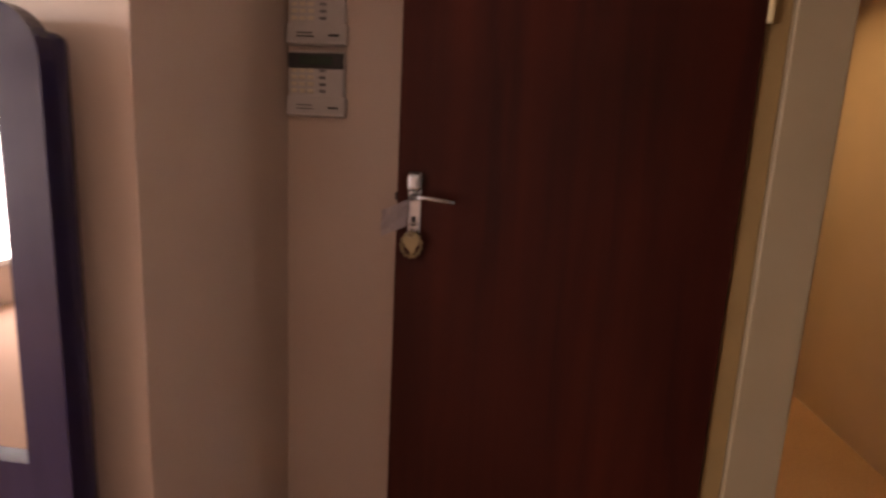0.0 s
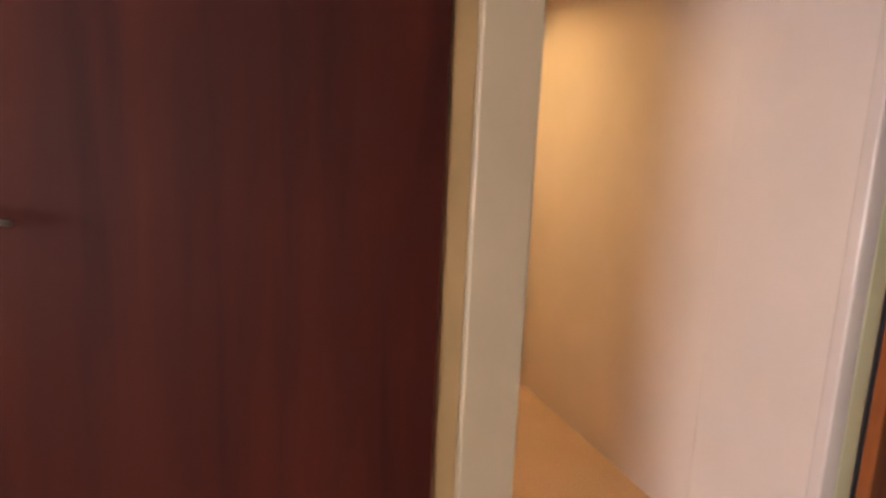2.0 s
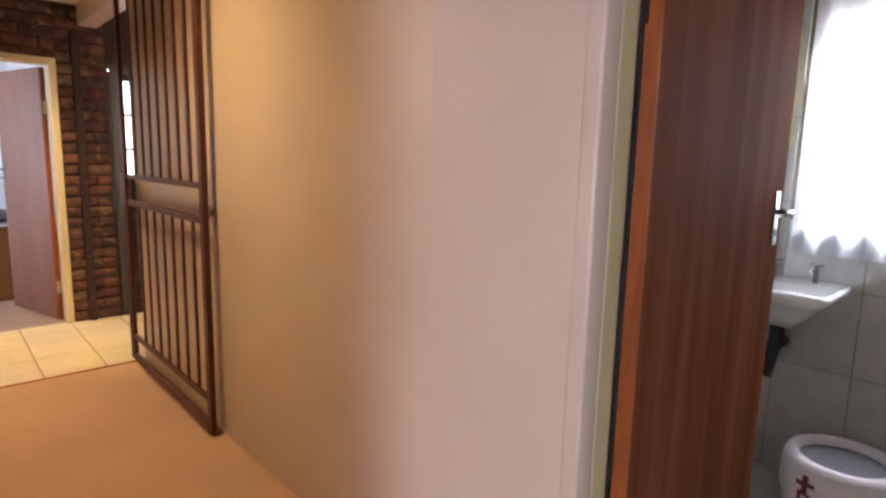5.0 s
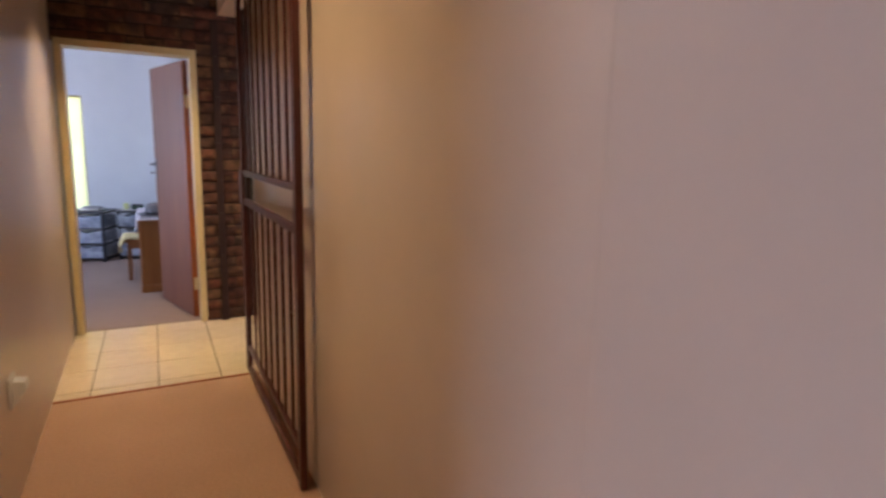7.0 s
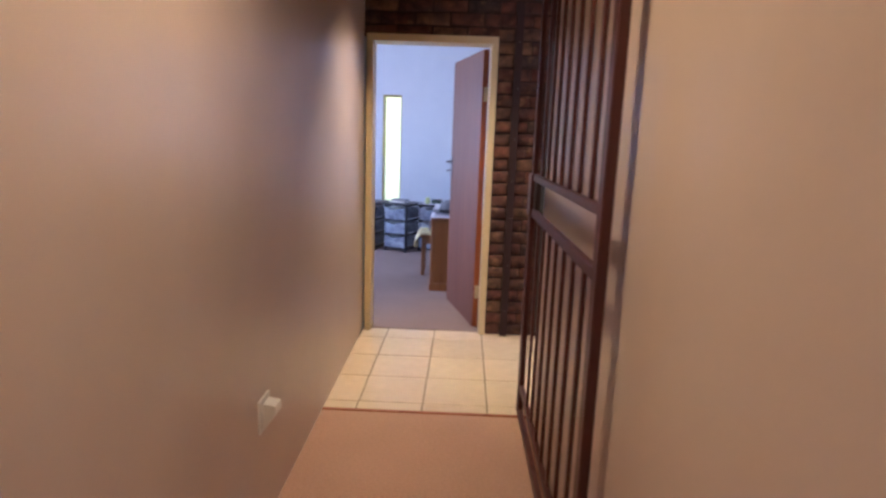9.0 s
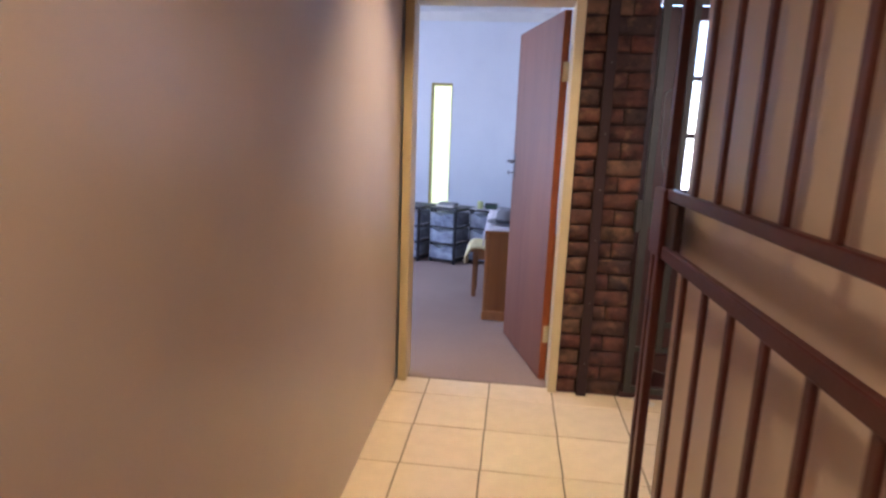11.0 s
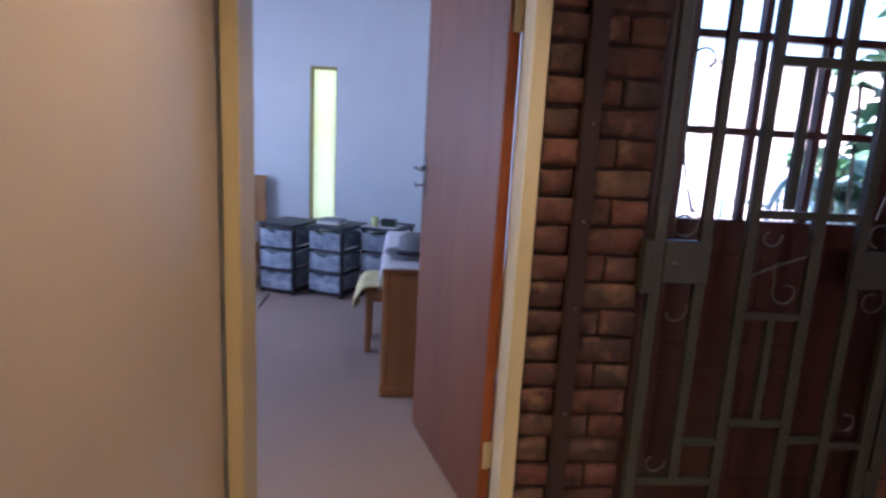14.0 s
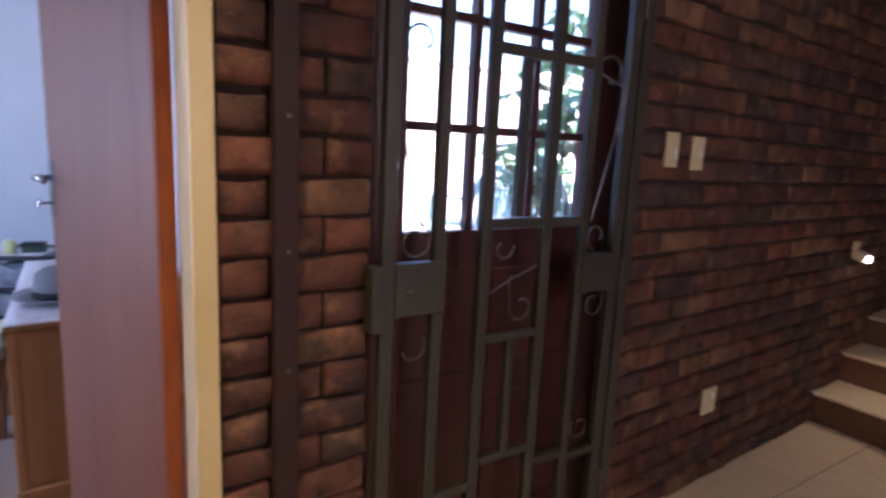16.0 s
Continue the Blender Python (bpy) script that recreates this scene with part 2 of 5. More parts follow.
def glass_nodes(n, l, b):
    tr, gl, mx = n.new("ShaderNodeBsdfTransparent"), n.new("ShaderNodeBsdfGlossy"), n.new("ShaderNodeMixShader")
    gl.inputs["Roughness"].default_value = 0.02
    mx.inputs[0].default_value = 0.05
    l.new(tr.outputs[0], mx.inputs[1])
    l.new(gl.outputs[0], mx.inputs[2])
    l.new(mx.outputs[0], n["Material Output"].inputs[0])


def mirror_nodes(n, l, b):
    b.inputs["Base Color"].default_value, b.inputs["Metallic"].default_value, b.inputs["Roughness"].default_value = (0.85, 0.87, 0.9, 1), 1, 0.02


def sheer(color, see):
    def build(n, l, b):
        tr, ts, di, mx, m2 = (n.new("ShaderNodeBsdfTransparent"), n.new("ShaderNodeBsdfTranslucent"), n.new("ShaderNodeBsdfDiffuse"), n.new("ShaderNodeMixShader"), n.new("ShaderNodeMixShader"))
        no = n.new("ShaderNodeTexNoise")
        no.inputs["Scale"].default_value = 25
        rp = n.new("ShaderNodeValToRGB")
        rp.color_ramp.elements[0].color = (*[c * 0.75 for c in color], 1)
        rp.color_ramp.elements[1].color = (*color, 1)
        l.new(no.outputs[0], rp.inputs[0])
        l.new(rp.outputs[0], ts.inputs[0])
        l.new(rp.outputs[0], di.inputs[0])
        m2.inputs[0].default_value = 0.35
        l.new(ts.outputs[0], m2.inputs[1])
        l.new(di.outputs[0], m2.inputs[2])
        mx.inputs[0].default_value = see
        l.new(m2.outputs[0], mx.inputs[1])
        l.new(tr.outputs[0], mx.inputs[2])
        l.new(mx.outputs[0], n["Material Output"].inputs[0])
    return build


GLASS = simple("window_glass", glass_nodes)
MIRROR = simple("mirror_glass", mirror_nodes)
LACE = simple("white_lace", sheer((0.72, 0.75, 0.79), 0.2))
# slit pane: the yellow tint stands in for the sunlit glow outside
GLOW_TINT_GLASS = simple("slit_glass_yellow_glow", sheer((0.91, 0.93, 0.52), 0.19))
BAG = simple("clear_tag_plastic", sheer((0.75, 0.70, 0.75), 0.25))


def glow_nodes(n, l, b):
    b.inputs["Base Color"].default_value = (0.9, 0.85, 0.7, 1)
    b.inputs["Emission Color"].default_value = (1.0, 0.93, 0.75, 1)
    b.inputs["Emission Strength"].default_value = 1.5


GLOW = simple("lit_lamp_glass", glow_nodes)

# ---- builders ----


def bx(bm, x0, x1, y0, y1, z0, z1, bevel=0.0, segs=1, m=None):
    r = bmesh.ops.create_cube(bm, size=1, matrix=Matrix.LocRotScale(((x0 + x1) / 2, (y0 + y1) / 2, (z0 + z1) / 2), None, (abs(x1 - x0), abs(y1 - y0), abs(z1 - z0))))
    vs = r["verts"]
    if bevel:
        es = list({e for v in vs for e in v.link_edges})
        out = bmesh.ops.bevel(bm, geom=es, offset=bevel, segments=segs, affect='EDGES', profile=0.5)
        vs = list({v for f in out["faces"] for v in f.verts} | {v for v in vs if v.is_valid})
    if m:
        bmesh.ops.transform(bm, matrix=m, verts=vs)
    return vs


def box_mesh(*dims, bevel=0.0, segs=1, m=None):
    bm = bmesh.new()
    bx(bm, *dims, bevel=bevel, segs=segs, m=m)
    return bm


def boxes(*list_of_dims, bevel=0.0):
    bm = bmesh.new()
    for d in list_of_dims:
        bx(bm, *d, bevel=bevel)
    return bm


def tube(bm, pts, r, sides=8):
    """A round bar through the points."""
    pts = [Vector(p) for p in pts]
    rings = []
    up = Vector((0.0, 1.0, 0.0))
    for i, p in enumerate(pts):
        d = (pts[min(i + 1, len(pts) - 1)] - pts[max(i - 1, 0)]).normalized()
        a = d.cross(up)
        if a.length < 0.05:
            a = d.cross(Vector((1, 0, 0)))
        a.normalize()
        b = d.cross(a).normalized()
        rings.append([bm.verts.new(p + r * (math.cos(k * math.tau / sides) * a + math.sin(k * math.tau / sides) * b)) for k in range(sides)])
    for u, v in zip(rings, rings[1:]):
        for k in range(sides):
            bm.faces.new((u[k], u[(k + 1) % sides], v[(k + 1) % sides], v[k]))
    bm.faces.new(rings[0])
    bm.faces.new(rings[-1][::-1])
    return bm


def lathe(profile, steps=32, centre=(0, 0)):
    """A turned body from (radius, height) pairs."""
    bm = bmesh.new()
    rings = [[bm.verts.new((centre[0] + max(r, 1e-4) * math.cos(k * math.tau / steps), centre[1] + max(r, 1e-4) * math.sin(k * math.tau / steps), z)) for k in range(steps)] for r, z in profile]
    for u, v in zip(rings, rings[1:]):
        for k in range(steps):
            bm.faces.new((u[k], u[(k + 1) % steps], v[(k + 1) % steps], v[k]))
    bm.faces.new(rings[0][::-1])
    bm.faces.new(rings[-1])
    return bm


def link_mesh(name, bm, material, smooth=False):
    bmesh.ops.recalc_face_normals(bm, faces=bm.faces)
    me = bpy.data.meshes.new(name)
    bm.to_mesh(me)
    bm.free()
    for p in me.polygons:
        p.use_smooth = smooth
    me.materials.append(material)
    return new(name, me)


def solid(name, bm, material, label="", category="", kind="structure", smooth=False):
    return tagged(link_mesh(name, bm, material, smooth), label, category, kind=kind)


def thing(name, label, category, at=None, group="", kind=""):
    """An empty at the thing's base; its parts are built in the empty's own axes."""
    ob = new(name)
    ob.empty_display_size = 0.1
    ob.matrix_world = at or Matrix()
    return tagged(ob, label, category, group, kind)


def part(name, bm, material, parent, label="", smooth=False):
    ob = link_mesh(name, bm, material, smooth)
    ob.parent = parent
    if label:
        tagged(ob, label)
    return ob


# ---- structure: floors, walls, ceilings ----
XR, XS = 1.064, 0.973            # corridor wall faces: beyond the step, and before it
YB = 5.0                         # brick wall face
YT = 3.73                        # carpet meets tiles
CEIL = 2.5

solid("floor_carpet", boxes((-4.6, -0.16, -5.0, 0.5, -0.12, 0), (-0.16, 1.0, -0.9, 0.6, -0.12, 0), (0, XR, 0.6, YT, -0.12, 0)), CARPET, "plain beige cut-pile carpet of corridor and room", "carpet")
solid("floor_bedroom", boxes((-2.6, 1.1, 5.13, 9.49, -0.12, 0), (0.02, 0.9, 5.06, 5.13, -0.12, 0)), BED_CARPET, "beige bedroom carpet, greyed in colour for bluish light", "carpet")
solid("trim", box_mesh(0.0, XR, YT - 0.012, YT + 0.008, -0.02, 0.006, bevel=0.002), EDGE_WOOD, "thin brown strip where carpet meets tiles", "threshold strip")

solid("wall_corridor_left", boxes((-0.16, 0.0, 0.29, 5.0, 0, CEIL), (-0.16, 0.0, -0.62, 0.29, 2.09, CEIL), (-0.16, 0.0, -0.9, -0.74, 0, CEIL), (-0.16, 0.0, -0.74, -0.62, 2.09, CEIL)), PLASTER, "pinkish-beige painted plaster corridor wall", "wall")
bm = boxes((XR, XR + 0.13, 0.745, 3.66, 0, CEIL), (XS, XR + 0.13, -0.62, 0.285, 2.09, CEIL), (XS, XR + 0.13, -0.9, -0.62, 0, CEIL))
bx(bm, XS, XR + 0.13, 0.283, 0.745, -0.03, CEIL + 0.03, bevel=0.014, segs=3)
solid("wall_corridor_right", bm, PLASTER, "pinkish-beige plaster wall with a shallow step in it", "wall")
solid("wall_corridor_end", box_mesh(-0.16, XR + 0.13, -1.02, -0.9, 0, CEIL), PLASTER, "plain plaster wall closing the corridor", "wall")
solid("wall_lounge_north", boxes((-1.39, -0.16, 0.5, 0.62, 0, CEIL), (-1.51, -1.39, -0.2, 0.62, 0, CEIL), (-4.6, -1.51, -0.2, -0.08, 0, CEIL)), PLASTER, "beige plaster wall with a recess beside the door", "wall")
solid("wall_lounge_side", box_mesh(-0.16, -0.04, -5.0, -1.02, 0, CEIL), PLASTER, "plain plaster wall of the front room", "wall")
solid("wall_lounge_south", box_mesh(-4.72, -0.04, -5.12, -5.0, 0, CEIL), PLASTER, "plain plaster wall of the front room", "wall")
solid("wall_lounge_west", boxes((-4.72, -4.6, -5.0, -4.4, 0, CEIL), (-4.72, -4.6, -2.5, -0.08, 0, CEIL), (-4.72, -4.6, -4.4, -2.5, 0, 0.3), (-4.72, -4.6, -4.4, -2.5, 2.15, CEIL)), PLASTER, "plaster wall with a wide window", "wall")
solid("ceiling_corridor", box_mesh(-4.72, XR + 0.13, -5.12, 5.0, CEIL, CEIL + 0.1), CEILING, "plain off-white ceiling board", "ceiling")
solid("ceiling_bath", box_mesh(XR + 0.13, 3.0, -2.1, 1.0, CEIL, CEIL + 0.1), CEILING, "plain off-white ceiling board", "ceiling")
solid("ceiling_hall", box_mesh(XR + 0.13, 6.2, 1.0, 5.6, 2.62, 2.72), CEILING, "plain off-white ceiling board", "ceiling")
solid("ceiling_bedroom", box_mesh(-2.72, 1.22, 5.0, 9.62, 2.86, 2.96), CEILING, "plain white bedroom ceiling", "ceiling")
bm = bmesh.new()
for k in range(5):
    bx(bm, -2.6, 1.1, 9.49 - 0.09 + 0.018 * k, 9.49, 2.86 - 0.018 * (k + 1), 2.86 - 0.018 * k)
solid("trim_cornice", bm, CEILING, "white moulded cornice under the bedroom ceiling", "cornice")
# hall beyond the corridor
solid("wall_hall_south", boxes((XR + 0.13, 1.35, 1.9, 2.02, 0, 2.62), (2.35, 6.2, 1.9, 2.02, 0, 2.62), (1.35, 2.35, 1.9, 2.02, 0, 1.0), (1.35, 2.35, 1.9, 2.02, 2.2, 2.62)), PLASTER, "plain plaster wall of the hall", "wall")
solid("wall_hall_east", box_mesh(6.08, 6.2, 2.02, 5.6, 0, 2.62), PLASTER, "plain wall closing the stair hall", "wall")
solid("wall_hall_lintel", box_mesh(XR, XR + 0.13, 3.66, 5.0, 2.35, 2.62), PLASTER, "plaster beam over the opening to the hall", "beam")

# bedroom
solid("wall_bedroom_north", boxes((-2.72, -0.44, 9.49, 9.65, 0, 2.86), (-0.17, 1.22, 9.49, 9.65, 0, 2.86), (-0.44, -0.17, 9.49, 9.65, 0, 0.42), (-0.44, -0.17, 9.49, 9.65, 2.02, 2.86)), WHITE_WALL, "pale bluish-white bedroom wall with a slit window", "wall")
solid("wall_bedroom_east", box_mesh(1.1, 1.24, 5.16, 9.49, 0, 2.86), WHITE_WALL, "pale bluish-white bedroom wall", "wall")
solid("wall_bedroom_west", boxes((-2.72, -2.6, 5.0, 5.9, 0, 2.86), (-2.72, -2.6, 7.9, 9.49, 0, 2.86), (-2.72, -2.6, 5.9, 7.9, 0, 0.85), (-2.72, -2.6, 5.9, 7.9, 2.15, 2.86)), WHITE_WALL, "pale bluish-white wall with a wide window", "wall")
solid("wall_bedroom_south", box_mesh(-2.6, 0.0, 5.02, 5.14, 0, 2.86), WHITE_WALL, "pale bluish-white bedroom wall", "wall")
solid("baseboard", box_mesh(-2.6, 1.1, 9.475, 9.49, 0, 0.08, bevel=0.003), WHITE_WALL, "painted skirting along the bedroom wall", "skirting")

# bathroom
solid("floor_bath", box_mesh(1.0, 2.9, -2.0, 0.75, -0.12, 0.0), mat("cream_bath_floor", (0.50, 0.47, 0.38), (0.44, 0.41, 0.33), (9, 9, 9), 0.3, 0.05, 40), "cream tiled bathroom floor", "floor")
solid("wall_bath_north", box_mesh(XR + 0.13, 2.95, 0.75, 0.87, 0, CEIL), BATH_TILE, "grey-white tiled bathroom wall", "wall")
solid("wall_bath_south", box_mesh(1.1, 2.95, -2.1, -2.0, 0, CEIL), BATH_TILE, "grey-white tiled bathroom wall", "wall")
solid("wall_bath_west", box_mesh(1.0, 1.1, -2.0, -0.9, 0, CEIL), BATH_TILE, "grey-white tiled bathroom wall", "wall")
bath_wall = solid("wall_bath_east", boxes((2.845, 2.95, -2.0, -0.5, 0, CEIL), (2.845, 2.95, 0.42, 0.75, 0, CEIL), (2.845, 2.95, -0.5, 0.42, 0, 1.16), (2.845, 2.95, -0.5, 0.42, 2.0, CEIL)), GROUT, "grey-white tiled bathroom wall with a window", "wall")

# outdoors
solid("ground", box_mesh(-300, 300, -300, 300, -0.5, -0.14), PAVING, "pale paved yard outside the house", "ground")
# out of view; added so that sky light doesn't leak into the rooms
solid("roof", boxes((-5.0, 1.3, -5.4, 10.0, 3.05, 3.2), (1.3, 6.5, 2.1, 5.65, 3.05, 3.2), (1.3, 3.2, -4.0, 1.6, 3.05, 3.2)), ROOF_MAT, "unseen roof slab added to block sky light", "roof")

# ---- doors and their frames ----


def handle_set(parent, x, z, y, side, lever, key=True):
    """A long plate with a lever and keyhole on a leaf face at y, looking to -y if side is -1."""
    s = side
    plate = part("handle_plate", box_mesh(x - 0.017, x + 0.017, y, y + s * 0.006, z - 0.10, z + 0.06, bevel=0.002), CHROME, parent, "chrome handle plate")
    bm = bmesh.new()
    tube(bm, [(x, y, z), (x, y + s * 0.045, z)], 0.009, 10)
    tube(bm, [(x, y + s * 0.045, z), (x + lever * 0.03, y + s * 0.05, z + 0.002), (x + lever * 0.105, y + s * 0.048, z - 0.006)], 0.0065, 10)
    part("lever", bm, CHROME, plate, "chrome lever", True)
    part("keyhole", box_mesh(x - 0.006, x + 0.006, y + s * 0.0055, y + s * 0.008, z - 0.075, z - 0.05, bevel=0.001), BLACK, plate)
    return plate


# entry door, open against the recess
entry = thing("door_1", "open dark mahogany flush door with keys in the lock", "door", pose(-0.178, 0.222, 0), kind="structure")
part("leaf", box_mesh(-0.812, 0, 0, 0.04, 0.008, 2.03, bevel=0.0025), MAHOGANY, entry)
plate = handle_set(entry, -0.766, 1.275, 0, -1, 1)
part("cylinder_cover", box_mesh(-0.784, -0.748, -0.030, -0.004, 1.288, 1.334, bevel=0.011, segs=4), CHROME, plate, "chrome lock cover")
part("latch", box_mesh(-0.820, -0.811, 0.012, 0.028, 1.262, 1.282, bevel=0.002), BLACK, entry)
for z in (0.25, 1.75):
    bm = bmesh.new()
    tube(bm, [(0.004, -0.004, z - 0.05), (0.004, -0.004, z + 0.05)], 0.007)
    part("hinge", bm, FRAME_PAINT, entry)

keys = thing("key_bunch", "keys with a heart fob and tag in the lock", "keys", pose(-0.944, 0.20, 1.185))
bm = bmesh.new()
tube(bm, [(0.012 * math.cos(a), 0, 0.012 + 0.014 * math.sin(a)) for a in [k * math.tau / 16 for k in range(17)]], 0.0015, 6)
part("ring", bm, CHROME, keys)
bm = bmesh.new()
heart = [(0, -0.026), (0.016, -0.008), (0.021, 0.006), (0.016, 0.015), (0.007, 0.016), (0, 0.010), (-0.007, 0.016), (-0.016, 0.015), (-0.021, 0.006), (-0.016, -0.008)]
fr = [bm.verts.new((x, -0.010, z - 0.022)) for x, z in heart]
bk = [bm.verts.new((x, -0.002, z - 0.022)) for x, z in heart]
bm.faces.new(fr)
bm.faces.new(bk[::-1])
for k in range(len(heart)):
    bm.faces.new((fr[k], fr[(k + 1) % 10], bk[(k + 1) % 10], bk[k]))
part("heart_fob", bm, mat("gold_heart", (0.27, 0.21, 0.12), None, (40, 40, 40), 0.35, 0.05, 90, metal=0.6), keys, "pale gold heart")
bm = bmesh.new()
for k in range(26):
    a = k * math.tau / 26
    r = 0.025 + 0.0025 * (k % 2)
    bmesh.ops.create_icosphere(bm, subdivisions=1, radius=0.0048, matrix=Matrix.Translation((r * math.cos(a) * 0.95, -0.004, -0.027 + r * 1.15 * math.sin(a) - 0.002)))
part("bead_rim", bm, BRASS, keys, "brass beaded rim")
bm, krnd = bmesh.new(), random.Random(4)
rows_ = [[bm.verts.new((-0.078 + 0.013 * i, krnd.uniform(-0.012, 0.0), -0.012 + 0.013 * j + 0.006 * i)) for i in range(6)] for j in range(6)]
for j in range(5):
    for i in range(5):
        bm.faces.new((rows_[j][i], rows_[j][i + 1], rows_[j + 1][i + 1], rows_[j + 1][i]))
bmesh.ops.solidify(bm, geom=bm.faces[:], thickness=0.001)
part("tag", bm, BAG, keys, "crumpled clear plastic tag")
bm = boxes((0.004, 0.010, -0.004, -0.001, -0.05, 0.0), (-0.004, 0.003, -0.001, 0.002, -0.058, 0.0))
part("key", bm, BRASS, keys)


def steel_frame(name, label, x0, x1, y0, y1, ztop, lip=0.045, axis='x', proud=0.008, depth=(0, 0.13), rebate=0.0):
    """Pressed-steel frame round an opening; axis is the wall's run. depth: the wall's two faces."""
    f = thing(name, label, "door frame", kind="structure")
    a, b = depth
    for n, (u0, u1) in (("jamb", (x0 - lip, x0)), ("jamb", (x1, x1 + lip))):
        d = (u0, u1, a - proud, b + proud, 0, ztop)
        if axis == 'y':
            d = (d[2], d[3], d[0], d[1], d[4], d[5])
        part(n, box_mesh(*d, bevel=0.004, segs=2), FRAME_PAINT, f)
    d = (x0 - lip, x1 + lip, a - proud, b + proud, ztop, ztop + lip)
    if axis == 'y':
        d = (d[2], d[3], d[0], d[1], d[4], d[5])
    part("head", box_mesh(*d, bevel=0.004, segs=2), FRAME_PAINT, f)
    return f


# entry frame: deep reveal with a rebate for the leaf
ef = thing("door_frame_1", "cream enamelled steel door frame round the entry", "door frame", kind="structure")
# this jamb and rebate: shade put into darker paint than the rest of the frame
REVEAL = mat("shaded_cream_paint", (0.32, 0.25, 0.165), (0.29, 0.225, 0.145), (4, 4, 4), 0.4, 0.08, 60, big=0.1)
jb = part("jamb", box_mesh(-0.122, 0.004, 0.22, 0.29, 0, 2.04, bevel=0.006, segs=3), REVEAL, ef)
part("rebate", box_mesh(-0.172, -0.122, 0.236, 0.289, 0, 2.04, bevel=0.003), mat("shaded_yellow_enamel", (0.28, 0.18, 0.08), None, (4, 4, 4), 0.4, 0.08, 60), jb, "yellow-cream enamel darkened for shade")
part("jamb", box_mesh(-0.172, 0.008, -0.74, -0.67, 0, 2.04, bevel=0.004), FRAME_PAINT, ef)
part("head", box_mesh(-0.172, 0.008, -0.74, 0.29, 2.04, 2.09, bevel=0.004), FRAME_PAINT, ef)

# bathroom frame and leaf
bf = thing("door_frame_2", "pale green-cream steel door frame of the bathroom", "door frame", kind="structure")
BATH_FRAME = mat("pale_green_cream_enamel", (0.50, 0.46, 0.28), (0.45, 0.41, 0.24), (4, 4, 4), 0.3, 0.06, 60)
part("jamb", box_mesh(1.028, 1.09, 0.262, 0.288, 0, 2.04, bevel=0.006, segs=3), BATH_FRAME, bf)
LIP = mat("glossy_off_white_enamel", (0.58, 0.475, 0.42), (0.55, 0.45, 0.395), (4, 4, 4), 0.24, 0.05, 50, big=0.05)
part("frame_lip", box_mesh(0.968, 1.03, 0.262, 0.304, 0, 2.05, bevel=0.008, segs=4), LIP, bf, "glossy off-white enamelled edge", True)
part("jamb", box_mesh(1.0, 1.115, -0.62, -0.56, 0, 2.04, bevel=0.004), BATH_FRAME, bf)
part("head", box_mesh(1.0, 1.115, -0.62, 0.285, 2.04, 2.09, bevel=0.004), BATH_FRAME, bf)
bl = thing("door_2", "open red-brown wooden bathroom door with chrome handle", "door", pose(1.102, 0.22, 0), kind="structure")
part("leaf", box_mesh(0.006, 0.835, 0, 0.038, 0.008, 2.03, bevel=0.002), BATH_WOOD, bl)
part("edge_strip", box_mesh(0, 0.006, 0.001, 0.037, 0.008, 2.03, bevel=0.001), EDGE_WOOD, bl, "orange pine door edge")
# black strip paints in the shade of the gap between jamb and leaf
part("gap_shade", box_mesh(-0.008, 0.0, 0.037, 0.045, 0.0, 2.03), BLACK, bl)
handle_set(bl, 0.775, 1.25, 0, -1, -1)
for z in (0.35, 1.7):
    part("hinge", box_mesh(-0.007, 0.0, 0.030, 0.038, z - 0.05, z + 0.05, bevel=0.001), STRIP_PAINT, bl)

# bedroom frame and leaf
steel_frame("door_frame_3", "cream yellow steel door frame of the bedroom", 0.062, 0.855, None, None, 2.035, 0.047, depth=(4.998, 5.14), proud=0.014)
bd = thing("door_3", "half-open pinkish wooden bedroom door with chrome handle", "door", pose(0.852, 5.152, 0, 0, 0, 15.3), kind="structure")
part("leaf", box_mesh(-0.040, 0.0, 0.006, 0.785, 0.008, 2.025, bevel=0.002), BED_DOOR, bd)
part("edge_strip", box_mesh(-0.039, -0.001, 0.0, 0.006, 0.008, 2.025, bevel=0.001), EDGE_WOOD, bd, "orange pine door edge")
plate = part("handle_plate", box_mesh(-0.046, -0.040, 0.735, 0.77, 1.10, 1.27, bevel=0.002), CHROME, bd, "chrome handle plate")
bm = bmesh.new()
tube(bm, [(-0.04, 0.752, 1.22), (-0.085, 0.752, 1.22)], 0.009, 10)
tube(bm, [(-0.085, 0.752, 1.22), (-0.09, 0.70, 1.222), (-0.088, 0.645, 1.216)], 0.008, 10)
part("lever", bm, CHROME, plate, "chrome lever", True)
bm = bmesh.new()
tube(bm, [(-0.046, 0.752, 1.145), (-0.075, 0.752, 1.145)], 0.004, 8)
tube(bm, [(-0.08, 0.752 + 0.012 * math.cos(k * math.tau / 12), 1.145 + 0.012 * math.sin(k * math.tau / 12)) for k in range(13)], 0.003, 6)
part("key", bm, CHROME, plate, "steel key in the lock")
for z in (0.28, 1.72):
    part("hinge", box_mesh(-0.030, 0.004, -0.006, 0.0, z - 0.05, z + 0.05, bevel=0.002), CREAM_PLASTIC, bd, "cream painted hinge")

# ---- red security gate folded along the corridor wall ----
gate = thing("security_gate", "dark red steel security gate standing open along the wall", "gate", pose(1.002, 2.33, 0, 0, 0, -0.6))
GL = 1.42
part("hinge_post", box_mesh(-0.012, 0.016, 0.0, 0.050, 0.018, 2.40, bevel=0.003), GATE_RED, gate)
